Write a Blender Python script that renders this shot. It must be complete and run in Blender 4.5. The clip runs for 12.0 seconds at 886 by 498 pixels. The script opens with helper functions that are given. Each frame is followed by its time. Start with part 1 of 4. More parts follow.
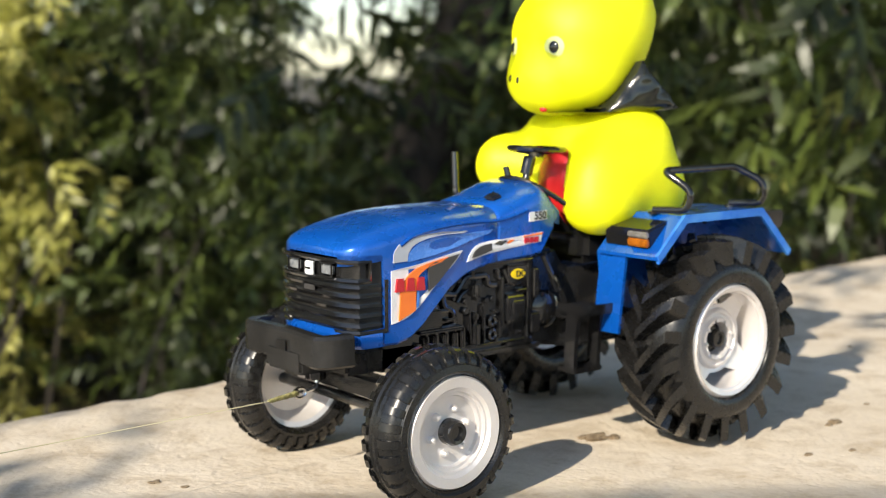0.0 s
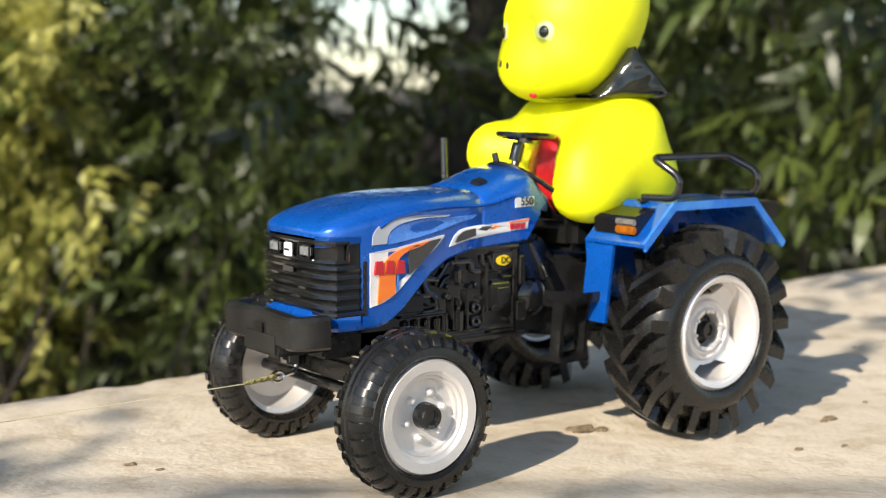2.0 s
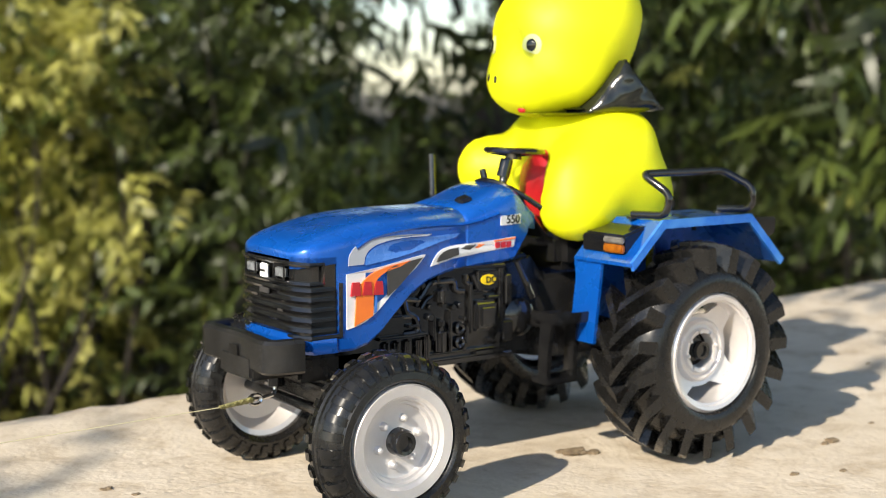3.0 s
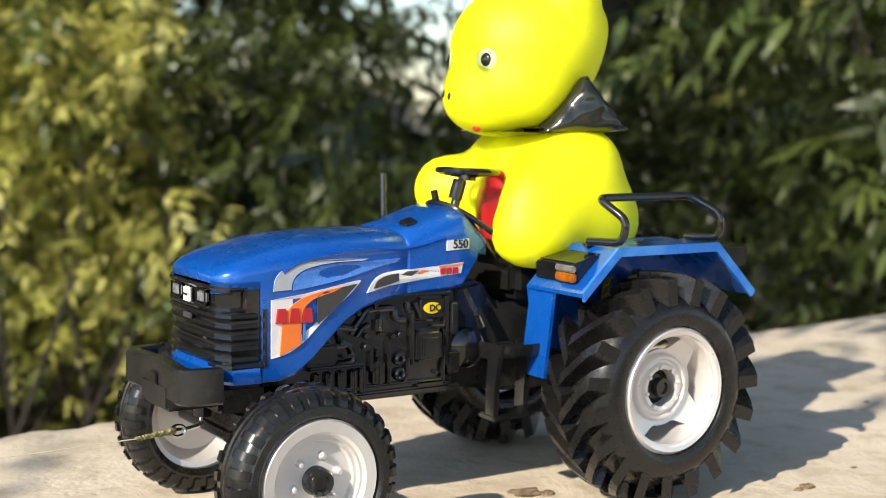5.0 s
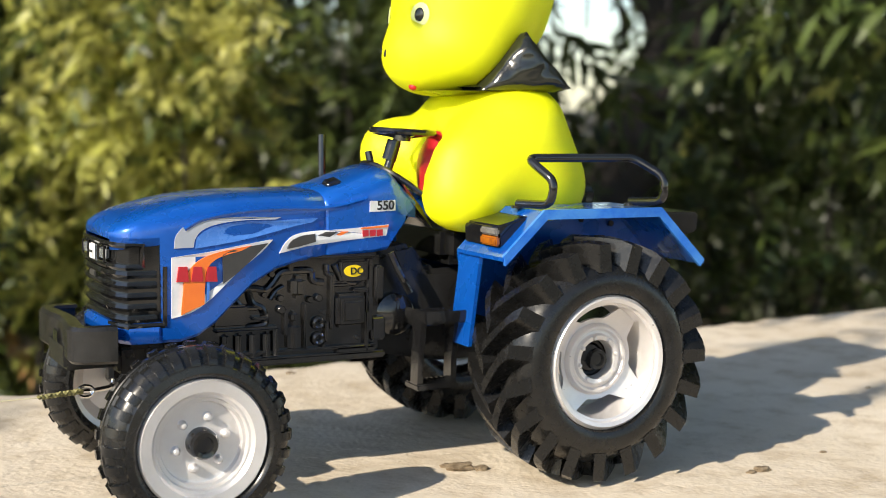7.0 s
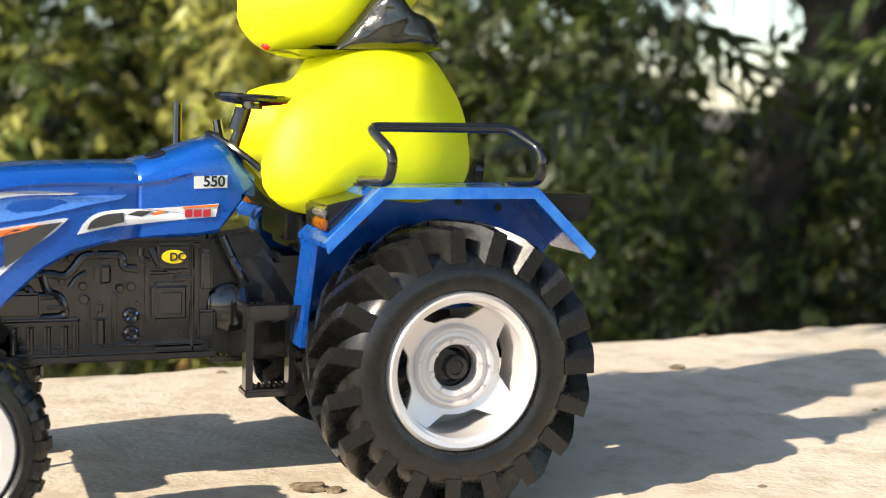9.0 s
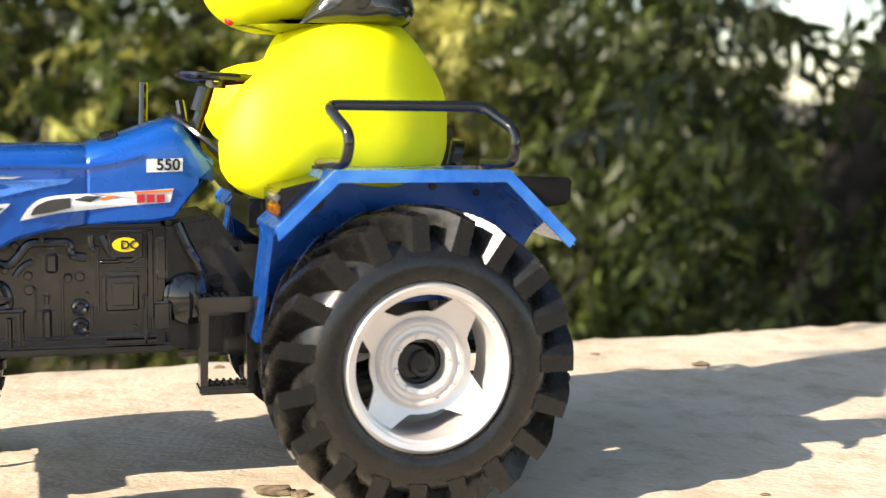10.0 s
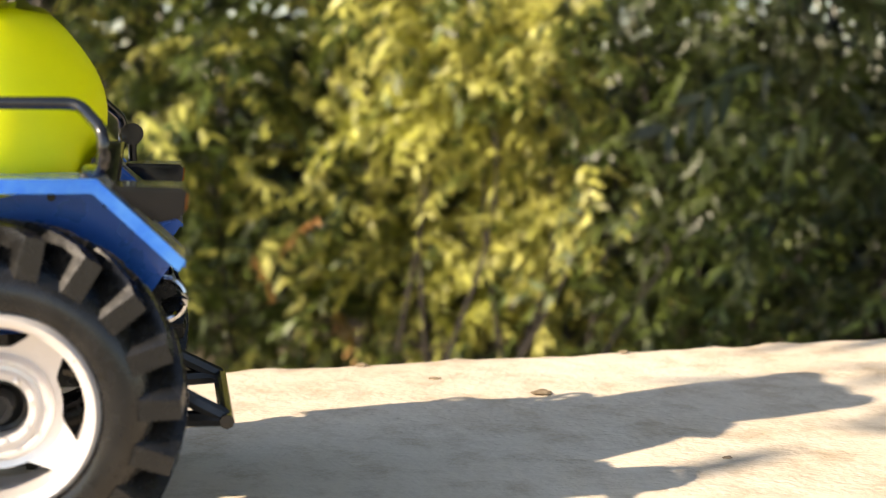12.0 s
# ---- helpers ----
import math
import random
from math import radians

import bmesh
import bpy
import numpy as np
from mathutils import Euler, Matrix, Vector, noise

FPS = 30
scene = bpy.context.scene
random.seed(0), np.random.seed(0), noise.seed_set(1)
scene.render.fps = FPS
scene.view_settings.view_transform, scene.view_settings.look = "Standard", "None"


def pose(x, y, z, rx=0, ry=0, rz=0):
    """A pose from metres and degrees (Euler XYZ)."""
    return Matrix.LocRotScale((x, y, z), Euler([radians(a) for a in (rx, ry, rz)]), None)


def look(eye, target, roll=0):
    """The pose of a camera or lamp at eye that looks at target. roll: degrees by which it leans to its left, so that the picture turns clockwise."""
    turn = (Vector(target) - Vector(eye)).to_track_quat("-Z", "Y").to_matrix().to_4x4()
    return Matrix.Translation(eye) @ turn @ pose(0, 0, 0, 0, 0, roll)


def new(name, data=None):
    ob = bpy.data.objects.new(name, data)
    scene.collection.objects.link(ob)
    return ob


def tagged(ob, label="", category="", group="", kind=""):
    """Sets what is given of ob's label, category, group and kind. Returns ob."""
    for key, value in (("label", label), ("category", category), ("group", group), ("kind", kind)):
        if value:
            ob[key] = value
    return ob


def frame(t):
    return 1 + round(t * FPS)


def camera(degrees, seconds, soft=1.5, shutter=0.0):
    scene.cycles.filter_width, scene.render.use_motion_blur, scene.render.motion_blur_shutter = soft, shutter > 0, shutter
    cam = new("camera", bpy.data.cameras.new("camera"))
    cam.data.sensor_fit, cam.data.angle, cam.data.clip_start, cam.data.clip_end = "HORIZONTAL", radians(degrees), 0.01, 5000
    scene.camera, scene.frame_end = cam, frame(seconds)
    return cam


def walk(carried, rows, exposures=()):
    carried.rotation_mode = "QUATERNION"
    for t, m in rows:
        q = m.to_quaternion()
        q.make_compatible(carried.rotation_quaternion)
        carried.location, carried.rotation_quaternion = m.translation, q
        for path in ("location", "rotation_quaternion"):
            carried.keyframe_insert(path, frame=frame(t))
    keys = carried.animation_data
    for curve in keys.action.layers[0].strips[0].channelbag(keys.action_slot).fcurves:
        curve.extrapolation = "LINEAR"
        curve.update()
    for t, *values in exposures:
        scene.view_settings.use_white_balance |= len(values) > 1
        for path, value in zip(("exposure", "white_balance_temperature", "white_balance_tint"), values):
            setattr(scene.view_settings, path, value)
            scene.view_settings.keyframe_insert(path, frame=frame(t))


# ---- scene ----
cam = camera(36.0, 12.0, soft=0.8)
cam.data.dof.use_dof = True
cam.data.dof.focus_distance = 0.365
cam.data.dof.aperture_fstop = 21.0
# seconds, eye, (pitch, roll, yaw) in degrees
PATH = [
    (0, (-0.3583, -0.3471, 0.1243), (-7.32, -0.06, -38.84)),
    (0.5, (-0.3506, -0.3483, 0.1225), (-7.19, 0.19, -38.50)),
    (1, (-0.3518, -0.3529, 0.1196), (-7.05, 0.45, -38.42)),
    (1.5, (-0.3379, -0.3576, 0.1156), (-6.72, 0.53, -36.87)),
    (2, (-0.3424, -0.3532, 0.1145), (-6.76, 0.50, -37.39)),
    (2.5, (-0.3338, -0.3555, 0.1138), (-6.33, 0.21, -36.28)),
    (3, (-0.3198, -0.3571, 0.1184), (-6.62, 0.10, -35.36)),
    (5, (-0.2774, -0.3554, 0.1179), (-5.85, 0.84, -33.03)),
    (5.5, (-0.2653, -0.3597, 0.1104), (-5.92, 0.96, -31.75)),
    (6, (-0.2543, -0.3668, 0.1102), (-6.00, 0.84, -30.58)),
    (6.5, (-0.2373, -0.3677, 0.1088), (-5.91, 1.36, -29.37)),
    (7, (-0.2204, -0.3714, 0.1068), (-6.02, 1.04, -27.98)),
    (9, (-0.1139, -0.3548, 0.0986), (-6.15, 1.21, -20.11)),
    (9.5, (-0.1008, -0.3521, 0.0955), (-6.23, 0.98, -18.43)),
    (10, (-0.0810, -0.3408, 0.0949), (-6.44, 0.85, -16.70)),
    (10.5, (-0.0525, -0.3339, 0.0965), (-6.63, 0.97, -15.01)),
    (11, (-0.0231, -0.3283, 0.0968), (-6.73, 1.00, -13.55)),
    (11.5, (0.0044, -0.3214, 0.0954), (-6.79, 0.91, -12.37)),
    (12, (0.0356, -0.3148, 0.0961), (-6.77, 0.50, -11.19)),
]
walk(cam, [(t, pose(*eye, 90 + pitch, 0, yaw) @ pose(0, 0, 0, 0, 0, roll)) for t, eye, (pitch, roll, yaw) in PATH],
     exposures=[(0, 0.5, 6500, 10), (7, 0.5, 6500, 10), (9, 0.80, 6600, 11), (12, 1.08, 7400, 15)])

# ---- world and light ----
import mathutils
SUN_TO = Vector((-0.81, -0.30, 0.514)).normalized()
SUN_ELEV = math.asin(SUN_TO.z)
world = bpy.data.worlds.new("sky")
scene.world = world
world.use_nodes = True
wn = world.node_tree
wn.nodes.clear()
sky = wn.nodes.new("ShaderNodeTexSky")
sky.sky_type = "NISHITA"
sky.sun_disc = False
sky.dust_density = 0.6
sky.ozone_density = 1.3
sky.sun_elevation = SUN_ELEV
sky.sun_rotation = math.atan2(SUN_TO.x, SUN_TO.y)
sky_bg = wn.nodes.new("ShaderNodeBackground")
sky_bg.inputs["Strength"].default_value = 0.15
sky_out = wn.nodes.new("ShaderNodeOutputWorld")
wn.links.new(sky.outputs["Color"], sky_bg.inputs["Color"])
wn.links.new(sky_bg.outputs["Background"], sky_out.inputs["Surface"])
sun_lamp = bpy.data.lights.new("sun", "SUN")
sun_lamp.energy = 5.0
sun_lamp.angle = radians(0.55)
sun_lamp.color = (1.0, 0.90, 0.74)
sun = new("sun", sun_lamp)
sun.matrix_world = look(SUN_TO * 20, (0, 0, 0))


# ---- materials ----
def mat(name, base, rough=0.5, metal=0.0, base2=None, scale=40.0, bump=0.0, bump_scale=200.0,
        detail=6.0, coat=0.0, spec=0.5, trans=0.0, rand=0.0, mix_lo=0.35, mix_hi=0.65):
    """Principled material with two-scale noise colour, roughness variation and bump in object metres."""
    m = bpy.data.materials.new(name)
    m.use_nodes = True
    nt = m.node_tree
    p = nt.nodes["Principled BSDF"]
    p.inputs["Roughness"].default_value = rough
    p.inputs["Metallic"].default_value = metal
    p.inputs["Base Color"].default_value = (*base, 1)
    p.inputs["Coat Weight"].default_value = coat
    p.inputs["Coat Roughness"].default_value = 0.08
    p.inputs["Specular IOR Level"].default_value = spec
    tc = nt.nodes.new("ShaderNodeTexCoord")
    if base2 is not None:
        n1 = nt.nodes.new("ShaderNodeTexNoise")
        n1.inputs["Scale"].default_value = scale
        n1.inputs["Detail"].default_value = detail
        n1.inputs["Roughness"].default_value = 0.65
        nt.links.new(tc.outputs["Object"], n1.inputs["Vector"])
        r = nt.nodes.new("ShaderNodeValToRGB")
        r.color_ramp.elements[0].position = mix_lo
        r.color_ramp.elements[1].position = mix_hi
        r.color_ramp.elements[0].color = (*base, 1)
        r.color_ramp.elements[1].color = (*base2, 1)
        nt.links.new(n1.outputs["Fac"], r.inputs["Fac"])
        col = r.outputs["Color"]
        if rand:
            geo = nt.nodes.new("ShaderNodeNewGeometry")
            hs = nt.nodes.new("ShaderNodeHueSaturation")
            mr = nt.nodes.new("ShaderNodeMapRange")
            mr.inputs["To Min"].default_value = 1 - rand
            mr.inputs["To Max"].default_value = 1 + rand
            nt.links.new(geo.outputs["Random Per Island"], mr.inputs["Value"])
            nt.links.new(mr.outputs["Result"], hs.inputs["Value"])
            nt.links.new(col, hs.inputs["Color"])
            col = hs.outputs["Color"]
        nt.links.new(col, p.inputs["Base Color"])
        n2 = nt.nodes.new("ShaderNodeTexNoise")
        n2.inputs["Scale"].default_value = scale * 5
        n2.inputs["Detail"].default_value = 4
        nt.links.new(tc.outputs["Object"], n2.inputs["Vector"])
        rr = nt.nodes.new("ShaderNodeMapRange")
        rr.inputs["To Min"].default_value = max(rough - 0.08, 0.03)
        rr.inputs["To Max"].default_value = min(rough + 0.12, 1)
        nt.links.new(n2.outputs["Fac"], rr.inputs["Value"])
        nt.links.new(rr.outputs["Result"], p.inputs["Roughness"])
    if bump:
        n3 = nt.nodes.new("ShaderNodeTexNoise")
        n3.inputs["Scale"].default_value = bump_scale
        n3.inputs["Detail"].default_value = 5
        nt.links.new(tc.outputs["Object"], n3.inputs["Vector"])
        b = nt.nodes.new("ShaderNodeBump")
        b.inputs["Strength"].default_value = bump
        b.inputs["Distance"].default_value = 0.5 / bump_scale
        nt.links.new(n3.outputs["Fac"], b.inputs["Height"])
        nt.links.new(b.outputs["Normal"], p.inputs["Normal"])
    if trans:
        p.inputs["Transmission Weight"].default_value = trans
    return m


BLUE = mat("blue_plastic_paint", (0.002, 0.085, 0.44), 0.26, metal=0.35, base2=(0.004, 0.11, 0.53), scale=30, coat=0.8, bump=0.02, bump_scale=300)
BLUE_EDGE = mat("scuffed_blue_paint", (0.006, 0.12, 0.55), 0.4, base2=(0.05, 0.22, 0.62), scale=160, bump=0.06, bump_scale=500)
BLACK = mat("glossy_black_plastic", (0.008, 0.008, 0.009), 0.09, base2=(0.013, 0.013, 0.013), scale=120, coat=0.5, bump=0.015, bump_scale=700)
MATTE_BLACK = mat("satin_black_plastic", (0.012, 0.0118, 0.0115), 0.20, base2=(0.024, 0.0235, 0.023), scale=90, bump=0.12, bump_scale=600)
RUBBER = mat("black_tyre_rubber", (0.006, 0.006, 0.006), 0.24, base2=(0.014, 0.0135, 0.013), scale=110, bump=0.03, bump_scale=900)
SILVER = mat("silver_plastic_rim", (0.70, 0.67, 0.66), 0.30, metal=0.5, base2=(0.80, 0.77, 0.76), scale=60, bump=0.02, bump_scale=800)
CHROME = mat("chrome", (0.75, 0.75, 0.76), 0.12, metal=1.0, base2=(0.6, 0.6, 0.62), scale=200)
CLEAR = mat("clear_lens", (0.24, 0.25, 0.26), 0.06, base2=(0.10, 0.11, 0.12), scale=400, coat=0.6)
SMOKED = mat("smoky_lens", (0.22, 0.21, 0.19), 0.1, base2=(0.12, 0.11, 0.1), scale=300, coat=0.6)
AMBER = mat("amber_lens", (0.40, 0.13, 0.01), 0.12, base2=(0.22, 0.06, 0.005), scale=300, coat=0.6)
WHITE_STK = mat("white_sticker", (0.78, 0.78, 0.78), 0.3, base2=(0.66, 0.67, 0.70), scale=150)
GREY_STK = mat("grey_sticker", (0.42, 0.44, 0.48), 0.3, base2=(0.36, 0.39, 0.45), scale=150)
LIGHT_BLUE_STK = mat("pale_blue_sticker", (0.05, 0.19, 0.62), 0.25, base2=(0.07, 0.22, 0.66), scale=90, coat=0.3)
DARK_STK = mat("charcoal_sticker", (0.045, 0.043, 0.042), 0.35, base2=(0.06, 0.057, 0.055), scale=200)
ORANGE_STK = mat("orange_sticker", (0.85, 0.20, 0.03), 0.32, base2=(0.78, 0.17, 0.03), scale=150)
RED_STK = mat("red_sticker", (0.50, 0.02, 0.03), 0.32, base2=(0.4, 0.02, 0.03), scale=150)
YELLOW_STK = mat("yellow_sticker", (0.85, 0.62, 0.01), 0.3, base2=(0.8, 0.55, 0.01), scale=150)
INK = mat("black_ink", (0.01, 0.01, 0.01), 0.4)
TOY_YELLOW = mat("fluorescent_yellow_vinyl", (0.93, 0.97, 0.0), 0.55, base2=(0.88, 0.94, 0.0), scale=35, bump=0.05, bump_scale=90)
_vinyl = TOY_YELLOW.node_tree.nodes["Principled BSDF"]
_vinyl.inputs["Subsurface Weight"].default_value = 0.7
_vinyl.inputs["Subsurface Radius"].default_value = (1.0, 1.0, 0.1)
_vinyl.inputs["Subsurface Scale"].default_value = 0.012
TOY_RED = mat("red_paint_on_vinyl", (0.65, 0.02, 0.025), 0.35, base2=(0.5, 0.015, 0.02), scale=120)
TOY_BLACK = mat("black_paint_on_vinyl", (0.008, 0.009, 0.008), 0.16, base2=(0.018, 0.020, 0.014), scale=140, coat=0.5, bump=0.12, bump_scale=120)
TOY_WHITE = mat("white_paint_on_vinyl", (0.86, 0.88, 0.42), 0.5, base2=(0.82, 0.86, 0.30), scale=150)
BRAID = mat("olive_braid", (0.10, 0.09, 0.03), 0.6, base2=(0.34, 0.31, 0.12), scale=700)
THREAD = mat("pale_thread", (0.55, 0.5, 0.32), 0.6)
EARTH = mat("brown_leaf_litter_earth", (0.05, 0.04, 0.025), 0.95, base2=(0.12, 0.10, 0.06), scale=3, bump=0.5, bump_scale=20)
BARK = mat("dark_grey_brown_bark", (0.014, 0.011, 0.009), 0.9, base2=(0.032, 0.026, 0.020), scale=14, bump=0.8, bump_scale=40)
def pitted(m):
    """Adds small pits and pale stains to the concrete."""
    nt = m.node_tree
    p = nt.nodes["Principled BSDF"]
    tc = nt.nodes.new("ShaderNodeTexCoord")
    vor = nt.nodes.new("ShaderNodeTexVoronoi")
    vor.inputs["Scale"].default_value = 160
    nt.links.new(tc.outputs["Object"], vor.inputs["Vector"])
    fine = nt.nodes.new("ShaderNodeTexNoise")
    fine.inputs["Scale"].default_value = 420
    fine.inputs["Detail"].default_value = 6
    nt.links.new(tc.outputs["Object"], fine.inputs["Vector"])
    ramp = nt.nodes.new("ShaderNodeValToRGB")
    ramp.color_ramp.elements[0].position, ramp.color_ramp.elements[1].position = 0.03, 0.22
    nt.links.new(vor.outputs["Distance"], ramp.inputs["Fac"])
    add = nt.nodes.new("ShaderNodeMath")
    add.operation = "MULTIPLY_ADD"
    add.inputs[1].default_value = 0.5
    nt.links.new(ramp.outputs["Color"], add.inputs[0])
    nt.links.new(fine.outputs["Fac"], add.inputs[2])
    bump = nt.nodes.new("ShaderNodeBump")
    bump.inputs["Strength"].default_value = 0.30
    bump.inputs["Distance"].default_value = 0.0012
    nt.links.new(add.outputs["Value"], bump.inputs["Height"])
    old = p.inputs["Normal"].links[0].from_socket
    nt.links.new(old, bump.inputs["Normal"])
    nt.links.new(bump.outputs["Normal"], p.inputs["Normal"])
    col = p.inputs["Base Color"].links[0].from_socket
    mixc = nt.nodes.new("ShaderNodeMix")
    mixc.data_type = "RGBA"
    mixc.blend_type = "MULTIPLY"
    big = nt.nodes.new("ShaderNodeTexNoise")
    big.inputs["Scale"].default_value = 55
    big.inputs["Detail"].default_value = 8
    big.inputs["Roughness"].default_value = 0.75
    nt.links.new(tc.outputs["Object"], big.inputs["Vector"])
    r2 = nt.nodes.new("ShaderNodeValToRGB")
    r2.color_ramp.elements[0].position, r2.color_ramp.elements[1].position = 0.34, 0.52
    r2.color_ramp.elements[0].color = (0.66, 0.60, 0.52, 1)
    r2.color_ramp.elements[1].color = (1, 1, 1, 1)
    nt.links.new(big.outputs["Fac"], r2.inputs["Fac"])
    mixc.inputs["Factor"].default_value = 0.8
    nt.links.new(col, mixc.inputs["A"])
    nt.links.new(r2.outputs["Color"], mixc.inputs["B"])
    nt.links.new(mixc.outputs["Result"], p.inputs["Base Color"])
    return m


CONCRETE = pitted(mat("pale_weathered_concrete", (0.56, 0.475, 0.365), 0.85, base2=(0.66, 0.58, 0.47), scale=11, bump=0.18, bump_scale=110, detail=10))
CRUMB = mat("dry_brown_crumb", (0.12, 0.085, 0.05), 0.9, base2=(0.26, 0.20, 0.13), scale=300, bump=0.5, bump_scale=500)


def leaf_material(name, a, b, back=0.5):
    m = mat(name, a, 0.42, base2=b, scale=3.0, rand=0.45)
    nt = m.node_tree
    p = nt.nodes["Principled BSDF"]
    link = p.inputs["Base Color"].links[0]
    tr = nt.nodes.new("ShaderNodeBsdfTranslucent")
    nt.links.new(link.from_socket, tr.inputs["Color"])
    mix = nt.nodes.new("ShaderNodeMixShader")
    mix.inputs["Fac"].default_value = back
    out = nt.nodes["Material Output"]
    nt.links.new(p.outputs["BSDF"], mix.inputs[1])
    nt.links.new(tr.outputs["BSDF"], mix.inputs[2])
    nt.links.new(mix.outputs["Shader"], out.inputs["Surface"])
    return m


LEAF = leaf_material("green_leaf", (0.055, 0.085, 0.018), (0.11, 0.14, 0.03), 0.35)
# Yellow-green leaf, its colour raised to carry sunlight.
LEAF_SUNLIT = leaf_material("sunlit_yellow_green_leaf", (0.40, 0.42, 0.075), (0.60, 0.58, 0.19), 0.5)
# Green leaf darkened so that its colour carries the shade.
LEAF_SHADE = leaf_material("shade_darkened_leaf", (0.024, 0.036, 0.010), (0.050, 0.066, 0.017), 0.25)
# Far woodland leaf: the woods' shade is put into this near-black green.
LEAF_FAR = leaf_material("far_leaf_painted_shade", (0.020, 0.027, 0.009), (0.045, 0.055, 0.018), 0.2)
LEAF_DRY = leaf_material("dry_orange_leaf", (0.42, 0.2, 0.07), (0.5, 0.3, 0.12), 0.4)


# ---- mesh helpers ----
def finish(bm, name, material, smooth=True, parent=None, label="", angle=35):
    bmesh.ops.recalc_face_normals(bm, faces=bm.faces)
    me = bpy.data.meshes.new(name)
    for f in bm.faces:
        f.smooth = smooth
    if smooth:
        lim = radians(angle)
        for e in bm.edges:
            if len(e.link_faces) == 2 and e.calc_face_angle(0) > lim:
                e.smooth = False
    bm.to_mesh(me)
    bm.free()
    mats = material if isinstance(material, (list, tuple)) else [material]
    for mm in mats:
        me.materials.append(mm)
    ob = new(name, me)
    if parent is not None:
        ob.parent = parent
    if label:
        tagged(ob, label)
    return ob


def part(name, bm, material, parent, label="", smooth=True):
    return finish(bm, name, material, smooth, parent, label)


def bev(bm, size, segments=2, lim=30):
    edges = [e for e in bm.edges if len(e.link_faces) == 2 and e.calc_face_angle(0) > radians(lim)]
    if edges and size > 0:
        bmesh.ops.bevel(bm, geom=edges, offset=size, segments=segments, affect="EDGES", clamp_overlap=True)
    return bm


def add_box(bm, c, s, m=None):
    """Box with centre c and size s, in bm."""
    r = bmesh.ops.create_cube(bm, size=1.0)
    t = Matrix.Translation(c) @ Matrix.Diagonal((*s, 1))
    bmesh.ops.transform(bm, matrix=(m @ t if m else t), verts=r["verts"])
    return r["verts"]


def box(c, s, b=0.0004):
    bm = bmesh.new()
    add_box(bm, c, s)
    return bev(bm, b)


def prism(outline, y0, y1, b=0.0):
    """Outline of (x, z) drawn out from y0 to y1."""
    bm = bmesh.new()
    va = [bm.verts.new((x, y0, z)) for x, z in outline]
    vb = [bm.verts.new((x, y1, z)) for x, z in outline]
    bm.faces.new(va)
    bm.faces.new(vb[::-1])
    n = len(outline)
    for i in range(n):
        bm.faces.new((va[i], vb[i], vb[(i + 1) % n], va[(i + 1) % n]))
    bmesh.ops.recalc_face_normals(bm, faces=bm.faces)
    return bev(bm, b)


def add_loft(bm, rings, closed=True, caps=True):
    vs = [[bm.verts.new(p) for p in ring] for ring in rings]
    n = len(rings[0])
    for a, b in zip(vs, vs[1:]):
        for i in range(n if closed else n - 1):
            j = (i + 1) % n
            bm.faces.new((a[i], a[j], b[j], b[i]))
    if caps and closed:
        bm.faces.new(vs[0][::-1])
        bm.faces.new(vs[-1])
    return vs


def add_tube(bm, pts, r, seg=10, caps=True):
    pts = [Vector(p) for p in pts]
    rings = []
    up = Vector((0, 0, 1))
    for i, p in enumerate(pts):
        d = (pts[min(i + 1, len(pts) - 1)] - pts[max(i - 1, 0)]).normalized()
        side = d.cross(up)
        if side.length < 0.05:
            side = d.cross(Vector((0, 1, 0)))
        side.normalize()
        if i and side.dot(last) < 0:
            side = -side
        last = side
        v = side.cross(d)
        rad = r[i] if isinstance(r, (list, tuple)) else r
        rings.append([p + (side * math.cos(a) + v * math.sin(a)) * rad for a in (2 * math.pi * k / seg for k in range(seg))])
    add_loft(bm, rings, True, caps)


def rounded(points, r, n=5):
    """Polyline with its corners rounded by radius r."""
    pts = [Vector(p) for p in points]
    out = [pts[0]]
    for a, b, c in zip(pts, pts[1:], pts[2:]):
        u, v = (a - b), (c - b)
        k = min(r, u.length * 0.45, v.length * 0.45)
        p, q = b + u.normalized() * k, b + v.normalized() * k
        for i in range(n + 1):
            t = i / n
            out.append(p.lerp(b, t).lerp(b.lerp(q, t), t))
    out.append(pts[-1])
    return out


def add_lathe(bm, profile, seg=48, close=True, c=(0, 0, 0)):
    """Profile of (radius, y), turned about the y axis through c."""
    rings = []
    for r, y in profile:
        rings.append([(c[0] + r * math.cos(a), c[1] + y, c[2] + r * math.sin(a)) for a in (2 * math.pi * k / seg for k in range(seg))])
    if close:
        rings.append(rings[0])
    vs = [[bm.verts.new(p) for p in ring] for ring in (rings[:-1] if close else rings)]
    if close:
        vs.append(vs[0])
    for a, b in zip(vs, vs[1:]):
        for i in range(seg):
            bm.faces.new((a[i], a[(i + 1) % seg], b[(i + 1) % seg], b[i]))


def lathe(profile, seg=48, close=True, c=(0, 0, 0)):
    bm = bmesh.new()
    add_lathe(bm, profile, seg, close, c)
    return bm


def text_mesh(text, size, material, m, name, parent):
    cu = bpy.data.curves.new(name, "FONT")
    cu.body = text
    cu.size = size
    cu.align_x, cu.align_y = "CENTER", "CENTER"
    cu.extrude = 0.00006
    cu.offset = size * 0.022
    tmp = new("tmp_text", cu)
    me = bpy.data.meshes.new_from_object(tmp.evaluated_get(bpy.context.evaluated_depsgraph_get()))
    bpy.data.objects.remove(tmp)
    me.name = name
    me.transform(m)
    me.materials.clear()
    me.materials.append(material)
    ob = new(name, me)
    ob.parent = parent
    return ob


